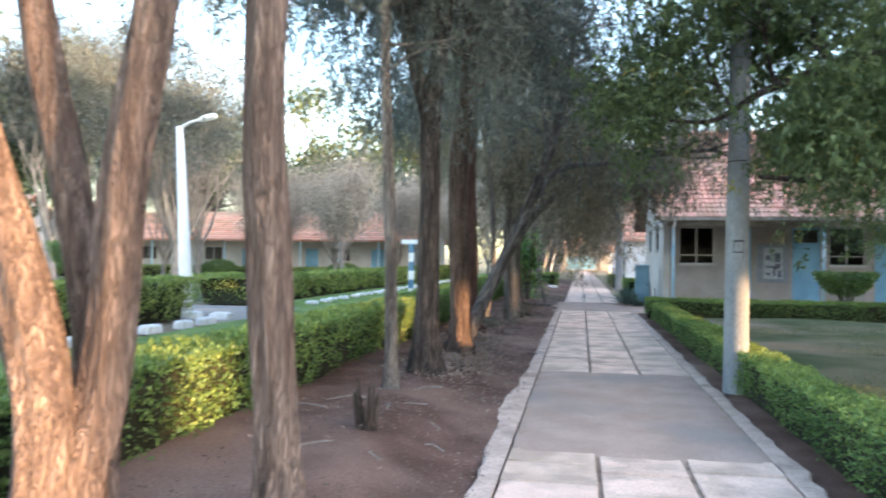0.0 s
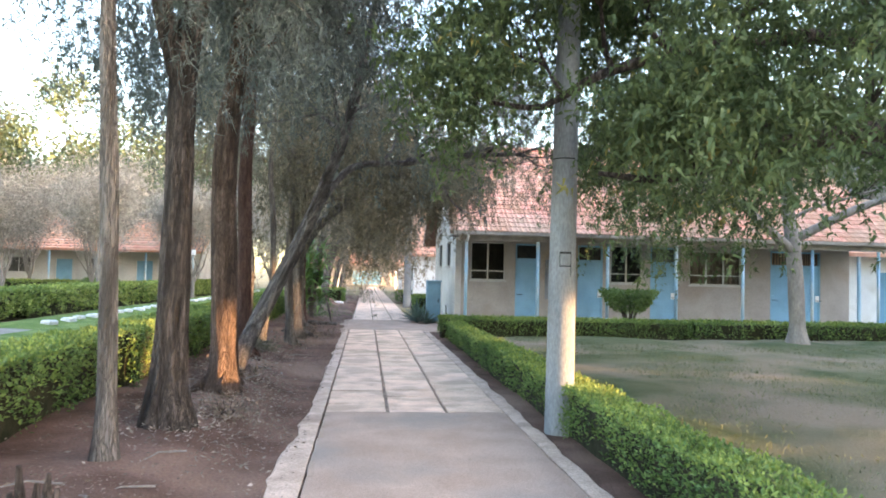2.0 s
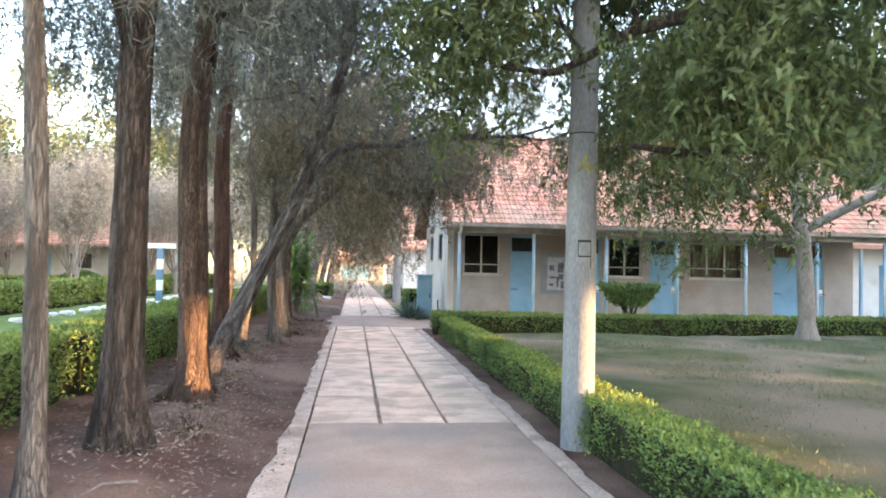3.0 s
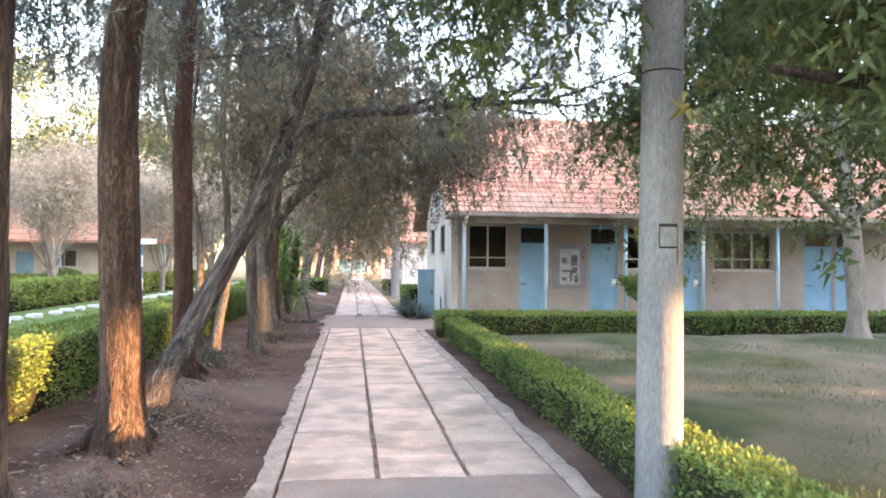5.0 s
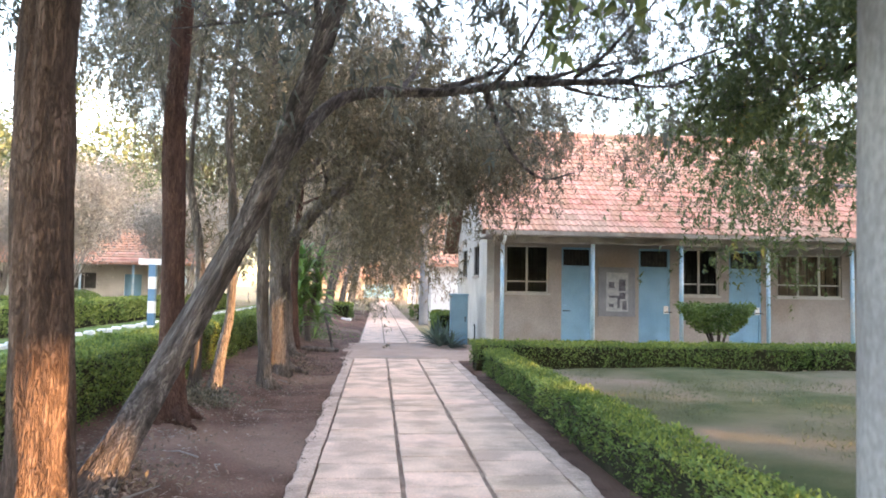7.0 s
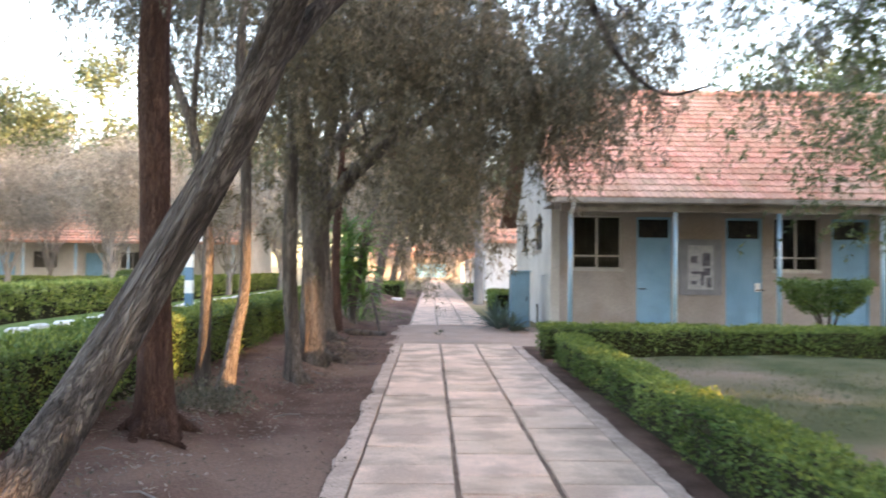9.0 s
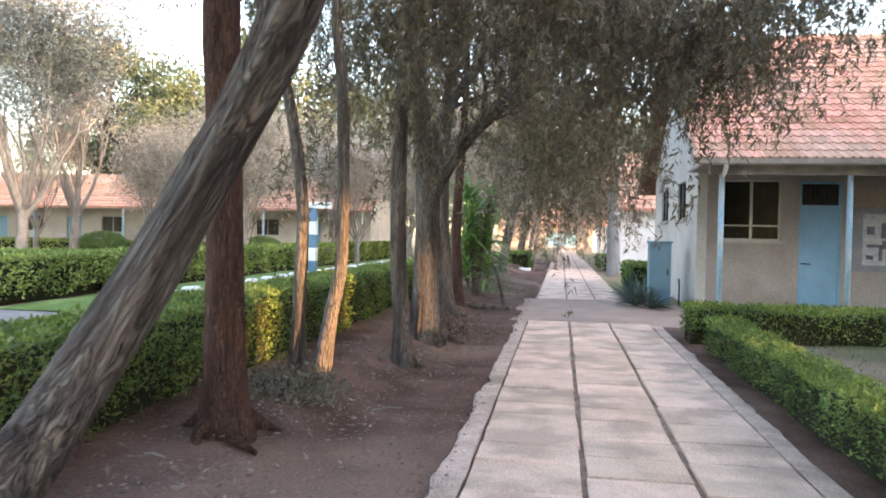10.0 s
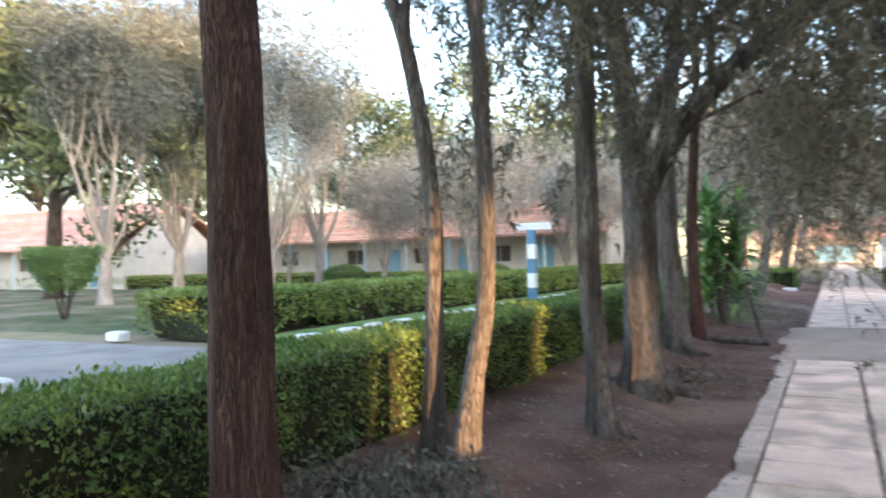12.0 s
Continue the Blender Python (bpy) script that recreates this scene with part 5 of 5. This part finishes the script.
# ---------------------------------------------------------------- other buildings
def low_building(label, x0, x1, y0, depth, wall_h, rise, wall, over=0.7, doors=(), windows=(), posts=(), side_windows=()):
    h = thing("low_building", label, "building", (0, 0, 0), kind="structure")
    m = Mesh()
    holes = [(a, b, 0.1, 2.1) for a, b in doors] + [(a, b, 1.2, 2.2) for a, b in windows]
    wall_with_openings(m, x0, x1, y0, y0 + 0.2, -0.1, wall_h, holes)
    m.box(x0, x1, y0 + depth - 0.2, y0 + depth, -0.1, wall_h)
    for x in (x0, x1 - 0.2):
        m.box(x, x + 0.2, y0 + 0.2, y0 + depth - 0.2, -0.1, wall_h)
        b = len(m.v)
        for xx in (x, x + 0.2):
            m.v += [(xx, y0, wall_h), (xx, y0 + depth, wall_h), (xx, y0 + depth / 2, wall_h + rise * 0.9)]
        m.f += [(b, b + 2, b + 1), (b + 3, b + 4, b + 5), (b, b + 3, b + 5, b + 2), (b + 1, b + 2, b + 5, b + 4)]
    part("wall", m, wall, h)
    for a, b in doors:
        part("door", Mesh().box(a, b, y0 + 0.08, y0 + 0.13, 0.1, 2.1), M_DOOR, h, "light blue door")
    for a, b in windows:
        # opaque pane, the unlit room behind it painted as a dark tone
        w = part("window", Mesh().box(a, b, y0 + 0.12, y0 + 0.14, 1.2, 2.2), M_ROOM_SHADE, h)
        f = Mesh()
        f.box(a, b, y0 + 0.06, y0 + 0.1, 1.2, 1.25).box(a, b, y0 + 0.06, y0 + 0.1, 2.15, 2.2).box((a + b) / 2 - 0.02, (a + b) / 2 + 0.02, y0 + 0.06, y0 + 0.1, 1.25, 2.15)
        part("window_frame", f, M_FRAME, w)
    for y in side_windows:
        # flat dark pane on the wall, room shade in its colour
        w = part("window", Mesh().box(x0 - 0.012, x0 - 0.004, y, y + 0.8, 1.3, 2.1), M_ROOM_SHADE, h)
        part("window_frame", Mesh().box(x0 - 0.03, x0 - 0.013, y - 0.05, y + 0.85, 1.24, 1.3), M_FRAME, w)
    for x in posts:
        part("veranda_post", Mesh().cyl(x, y0 - over, -0.1, wall_h - 0.05, 0.07, 0.07, 8), M_POST, h)
    rows = 14
    yr, zr = y0 + depth / 2, wall_h + rise
    ya, za = y0 - over - 0.2, wall_h - 0.05
    m = Mesh()
    for r in range(rows):
        s0, s1 = r / rows, (r + 1) / rows
        for sgn in (0, 1):
            f = lambda s: ya + (yr - ya) * s if sgn == 0 else 2 * yr - (ya + (yr - ya) * s)
            z = lambda s: za + (zr - za) * s
            b = len(m.v)
            for xx in (x0 - 0.5, x1 + 0.5):
                m.v += [(xx, f(s0), z(s0) + 0.07), (xx, f(s1), z(s1) + 0.03), (xx, f(s1), z(s1) - 0.08), (xx, f(s0), z(s0) - 0.08)]
            m.f += [(b + i, b + (i + 1) % 4, b + 4 + (i + 1) % 4, b + 4 + i) for i in range(4)] + [(b + 3, b + 2, b + 1, b), (b + 4, b + 5, b + 6, b + 7)]
    part("roof", m, M_TILE, h, "red clay tile roof")
    return h


low_building("white-walled building with a red tiled roof", 2.5, 16, 45.0, 8.5, 2.75, 2.9, M_WHITE, 0.3, side_windows=(46.5, 48.5))
low_building("white building beyond the lawn", 18.4, 34, 31, 7, 2.8, 2.6, M_WHITE, 0.9, doors=((20, 20.9), (25, 25.9)), windows=((22, 23.4), (27, 28.4)), posts=(18.6, 21.4, 24.2, 27, 29.8))
low_building("long low building with pale walls, blue doors and posts", -37.5, -11, 53.5, 8, 2.75, 2.3, M_WALLW, 1.6, doors=((-35.5, -34.5), (-30.4, -29.4), (-25, -24), (-20, -19), (-15, -14)),
             windows=((-33.4, -32), (-28, -26.6), (-23, -21.6), (-18, -16.6)), posts=tuple(-37.2 + 2.9 * k for k in range(10)))
low_building("pale building with a red roof beyond the road", -66, -41, 47.0, 8, 2.75, 3.2, M_WALLW, 1.6, doors=((-48, -47), (-44.5, -43.5)), windows=((-52, -50.5), (-46.5, -45.2)), posts=tuple(-65 + 3.0 * k for k in range(9)))
low_building("far yellow-walled building at the end of the path", -9, 9, 118, 8, 3.2, 2.4, M_WALL, 0.5, doors=((-2.2, 2.2),))
col = thing("concrete_column", "pale concrete column beside the path", "column", (1.98, 42.4, 0))
part("shaft", Mesh().tube([(0, 0, -0.2), (0, 0, 0.0), (0, 0, 4.6), (0, 0, 7.0)], [0.24, 0.22, 0.17, 0.14], 14), M_POLE, col, smooth=True)
for x, y in ((3.1, 62), (3.4, 70), (3.3, 80), (3.6, 95), (-3.4, 95)):
    gp = thing("gate_pillar", "white-painted pillar far along the path", "pillar", (x, y, 0), "white pillars along the far path")
    part("shaft", Mesh().box(-0.25, 0.25, -0.25, 0.25, -0.15, 2.3, 0.05), M_WHITE, gp)
gate = thing("metal_gate", "light blue metal gate leaf far along the path", "gate", (3.5, 62.3, 0))
part("sheet", Mesh().box(0.0, 1.4, 0, 0.05, -0.02, 1.9), M_DOOR, gate)
part("gate_frame", Mesh().box(0.0, 1.4, -0.03, 0.0, 1.9, 1.96).box(0, 0.06, -0.03, -0.001, 0, 1.9).box(1.34, 1.4, -0.03, -0.001, 0, 1.9), M_DOOR, gate)

# unseen plain two-storey wall added east of the lawn: blocks low sun, gaps pass patches
SUN_GAPS = [(-11.3, -10.2, 5.0), (-8.7, -7.6, 3.1), (-2.95, -1.25, 3.15), (2.95, 3.52, 3.75), (5.9, 6.3, 3.3)]
ew = Mesh()
y0 = -60.0
for a, b, top in SUN_GAPS + [(75.0, 75.0, 13.0)]:
    ew.box(34.0, 34.4, y0, a, -0.1, 13.0)
    if b > a:
        ew.box(34.0, 34.4, a, b, top, 13.0)
    y0 = b
structure("wall_east", ew, M_WALL, "unseen plain wall added beyond the lawn to block the low sun, with gaps for sun patches")

# ---------------------------------------------------------------- far trees
BARE = dict(leaf=0.22, width=0.04, spread=0.6, per_tip=14, droop=-0.15, kids=3, level=3, limb_spread=0.55, up=0.25, sides=9, flare=1.2)
for i, (x, y, s, mt) in enumerate([(-24.2, 45.5, 1.35, L_BROWN), (-19.5, 48.5, 0.7, L_BROWN), (-14.5, 44, 0.6, L_BROWN), (-22, 39, 1.35, L_SILVER), (-27.5, 39, 1.5, L_SILVER), (-25, 33, 1.35, L_SILVER), (-18, 42, 0.55, L_BROWN), (-12.8, 40, 0.65, L_BROWN), (-27.5, 47, 0.8, L_BROWN), (-10, 47, 0.65, L_BROWN), (-7, 58, 0.7, L_BROWN), (-16.5, 55, 0.9, L_BROWN), (-10, 60, 0.8, L_BROWN), (-29, 62, 0.9, L_BROWN), (-12.2, 50, 0.7, L_BROWN), (-8.5, 52, 0.7, L_BROWN)]):
    tree("bare_tree", "vase-shaped tree with pale bare limbs and thin dry foliage", (x, y, -0.05), [[(0, 0, -0.1, 0.24 * s), (0, 0, 0.8, 0.18 * s), (0.03, 0, 1.3 * s, 0.16 * s), (0.05, 0, 2.0 * s, 0.1 * s), (0.07, 0, 2.7 * s, 0.03 * s)]], M_BARK_P, mt,
         ring(8, 1.2 * s, 0.6, 1.0, 3.3 * s, 0.1 * s, 400 + i, rise=0.5), seed=60 + i, ridge=0.1, **(dict(BARE, per_tip=40, leaf=0.26, width=0.05) if mt == L_SILVER else BARE))
CROWN = dict(leaf=0.5, width=0.22, spread=0.75, per_tip=22, droop=0.1, kids=4, level=2, limb_spread=0.75, sides=9, flare=1.2)
for i, (x, y, s, mt) in enumerate([(-16, 76, 1.25, L_FAR), (-28, 72, 1.5, L_FAR), (-21, 68, 1.1, L_FAR), (-40, 76, 1.7, L_FAR), (-54, 66, 1.5, L_FAR), (-66, 58, 1.4, L_FAR), (-8, 84, 1.3, L_FAR), (-33, 36.5, 1.25, L_FAR), (-46, 84, 1.2, L_FAR), (10, 62, 1.0, L_FAR), (22, 55, 1.1, L_FAR), (36, 50, 1.1, L_FAR), (14, 80, 1.1, L_FAR), (7, 100, 1.1, L_FAR), (-9, 104, 1.1, L_FAR)]):
    tree("broad_tree", "rounded green tree in the distance", (x, y, -0.1), [[(0, 0, -0.1, 0.4 * s), (0, 0, 1.5, 0.32 * s), (0.1, 0, 4 * s, 0.25 * s), (0.1, 0, 6.5 * s, 0.12 * s)]], M_BARK_D, mt,
         ring(9, 3.2 * s, 0.85, 0.45, 3.6 * s, 0.14 * s, 500 + i, rise=3.4 * s), seed=80 + i, **CROWN)

# ---------------------------------------------------------------- paving slabs, kerbs, roof tiles
pavement = tagged(new("pavement"), "path of worn concrete slabs with earth joints", kind="structure")
COLS = [(-0.6, 0.065), (0.107, 0.724), (0.768, 1.405)]
slab_variants = []
for k in range(10):
    m = Mesh().box(-0.325, 0.325, -0.25, 0.25, -0.05, 0.012, 0.006, 0.006)
    slab_variants.append((m.data("slab", M_SLAB), m.data("slab", M_SLAB_D)))
rng = random.Random(4)
rest = Mesh()
# each column has its own courses, 0.4 to 0.62 m deep, close-jointed; the seams between columns are wide
for ci, (a, b) in enumerate(COLS):
    y = -2.8 + (0.0, 0.2, 0.1)[ci]
    while y < 24.1:
        d = rng.choice((0.42, 0.48, 0.5, 0.5, 0.55, 0.62))
        if y < 7.3 < y + d:
            d = 7.3 - y
        elif y < 11.6 < y + d or 0 < 11.6 - y - d < 0.2:
            d = 11.6 - y
        elif 24.2 < y + d or 24.2 - y - d < 0.25:
            d = 24.2 - y
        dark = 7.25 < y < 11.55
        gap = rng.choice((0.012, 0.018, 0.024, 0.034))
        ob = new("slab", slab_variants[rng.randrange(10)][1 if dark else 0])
        ob.parent = pavement
        ob.matrix_basis = pose((a + b) / 2 + rng.uniform(-0.006, 0.006), y + d / 2, (0.0 if dark else rng.uniform(-0.004, 0.004)), rng.uniform(-0.35, 0.35), rng.uniform(-0.25, 0.25), rng.uniform(-0.8, 0.8)) @ Matrix.Diagonal(((b - a) / 0.65, (d - gap) / 0.5, 1, 1))
        y += d
y = 29.0
while y < 100:
    for ci, (a, b) in enumerate(COLS):
        rest.box(a, b, y + 0.02, y + 0.47 + (y > 60) * 0.5, -0.05, 0.006 + rng.uniform(-0.008, 0.008), 0.014, 0.008)
    y += 0.5 if y < 60 else 1.0
tagged(part("far_slabs", rest, M_SLAB, pavement), kind="stuff")
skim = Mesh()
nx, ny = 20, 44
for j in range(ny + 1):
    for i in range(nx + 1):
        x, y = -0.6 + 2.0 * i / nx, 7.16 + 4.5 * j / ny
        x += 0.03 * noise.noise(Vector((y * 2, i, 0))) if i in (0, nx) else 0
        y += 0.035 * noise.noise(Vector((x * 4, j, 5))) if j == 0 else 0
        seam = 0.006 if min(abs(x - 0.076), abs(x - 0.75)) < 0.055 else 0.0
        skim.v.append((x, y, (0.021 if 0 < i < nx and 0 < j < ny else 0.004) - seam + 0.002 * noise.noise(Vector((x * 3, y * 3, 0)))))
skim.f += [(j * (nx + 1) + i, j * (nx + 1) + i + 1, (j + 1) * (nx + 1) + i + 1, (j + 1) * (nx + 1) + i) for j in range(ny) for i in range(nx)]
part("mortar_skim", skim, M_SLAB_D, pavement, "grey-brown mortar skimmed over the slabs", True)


def kerb_piece(y0, y1, side):
    """A stretch of rough mortar edging with a ragged outer rim and rounded top."""
    m = Mesh()
    n = 16
    for i in range(n + 1):
        y = y0 + (y1 - y0) * i / n
        wide = 0.1 * max(0.0, 1 - abs(y - 9.3) / 2.4) if side < 0 else 0.0
        w = 0.17 + wide + 0.05 * noise.noise(Vector((y * 1.3, side * 5, 0))) + 0.035 * noise.noise(Vector((y * 5, side * 5, 3)))
        inner = (-0.622 if side < 0 else 1.424) + side * 0.012 * noise.noise(Vector((y * 3, side, 7)))
        top = 0.008 + 0.008 * noise.noise(Vector((y * 1.7, side * 3, 9)))
        for k, z in ((0, -0.08), (0.0, top - 0.004), (0.05, top), (0.55, top + 0.001), (0.9, top - 0.004), (1.0, -0.015), (1.08, -0.1)):
            m.v.append((inner + side * w * k, y, z))
    for i in range(n):
        for k in range(6):
            a = i * 7 + k
            m.f.append((a, a + 7, a + 8, a + 1) if side > 0 else (a, a + 1, a + 8, a + 7))
    m.f += [tuple(range(7)), tuple(n * 7 + k for k in range(7))[::-1]]
    return m


for side, stop in ((-1, 24.3), (1, 23.9)):
    y = -3.0
    while y < stop:
        ln = rng.uniform(1.4, 2.6)
        part("kerb", kerb_piece(y, min(y + ln, stop) - 0.006, side), M_KERB, pavement)
        y += ln


def tile_mesh(m, w, d, th=0.022):
    """A wavy clay tile: w across, d up the slope, its lower edge proud."""
    b = len(m.v)
    prof = [(-0.5, 0.0), (-0.3, 0.034), (-0.1, 0.006), (0.1, 0.006), (0.3, 0.034), (0.5, 0.0)]
    for px, pz in prof:
        m.v += [(px * w, 0, pz + 0.03), (px * w, d, pz + 0.002), (px * w, 0, pz + 0.03 - th)]
    for i in range(5):
        a = b + i * 3
        m.f += [(a, a + 3, a + 4, a + 1), (a, a + 2, a + 5, a + 3)]
    return m


TW, TD = 0.3, 0.29
slope = math.hypot(RIDGE_Y - EAVE_Y, RIDGE_Z - EAVE_Z)
pitch = math.degrees(math.atan2(RIDGE_Z - EAVE_Z, RIDGE_Y - EAVE_Y))
tile = tile_mesh(Mesh(), TW, TD + 0.02).data("tile", M_TILE)
nrow, ncol = int(slope / TD), int((X1 + 0.6 - (X0 - 0.42)) / TW)
far_tiles = Mesh()
for r in range(nrow):
    s = (r * TD - 0.04) / slope
    y, z = EAVE_Y + (RIDGE_Y - EAVE_Y) * s, EAVE_Z + (RIDGE_Z - EAVE_Z) * s - 0.055
    for c in range(ncol):
        x = X0 - 0.42 + TW * (c + 0.5)
        mtx = pose(x, y, z + rng.uniform(0, 0.006), pitch, rng.uniform(-0.5, 0.5), rng.uniform(-0.5, 0.5))
        if c < 15 and r < 20:
            ob = new("tile", tile)
            ob.parent = roof
            ob.matrix_basis = mtx
        else:
            n0 = len(far_tiles.v)
            tile_mesh(far_tiles, TW, TD + 0.02)
            for i in range(n0, len(far_tiles.v)):
                far_tiles.v[i] = mtx @ Vector(far_tiles.v[i])
tagged(part("further_tiles", far_tiles, M_TILE, roof), kind="stuff")
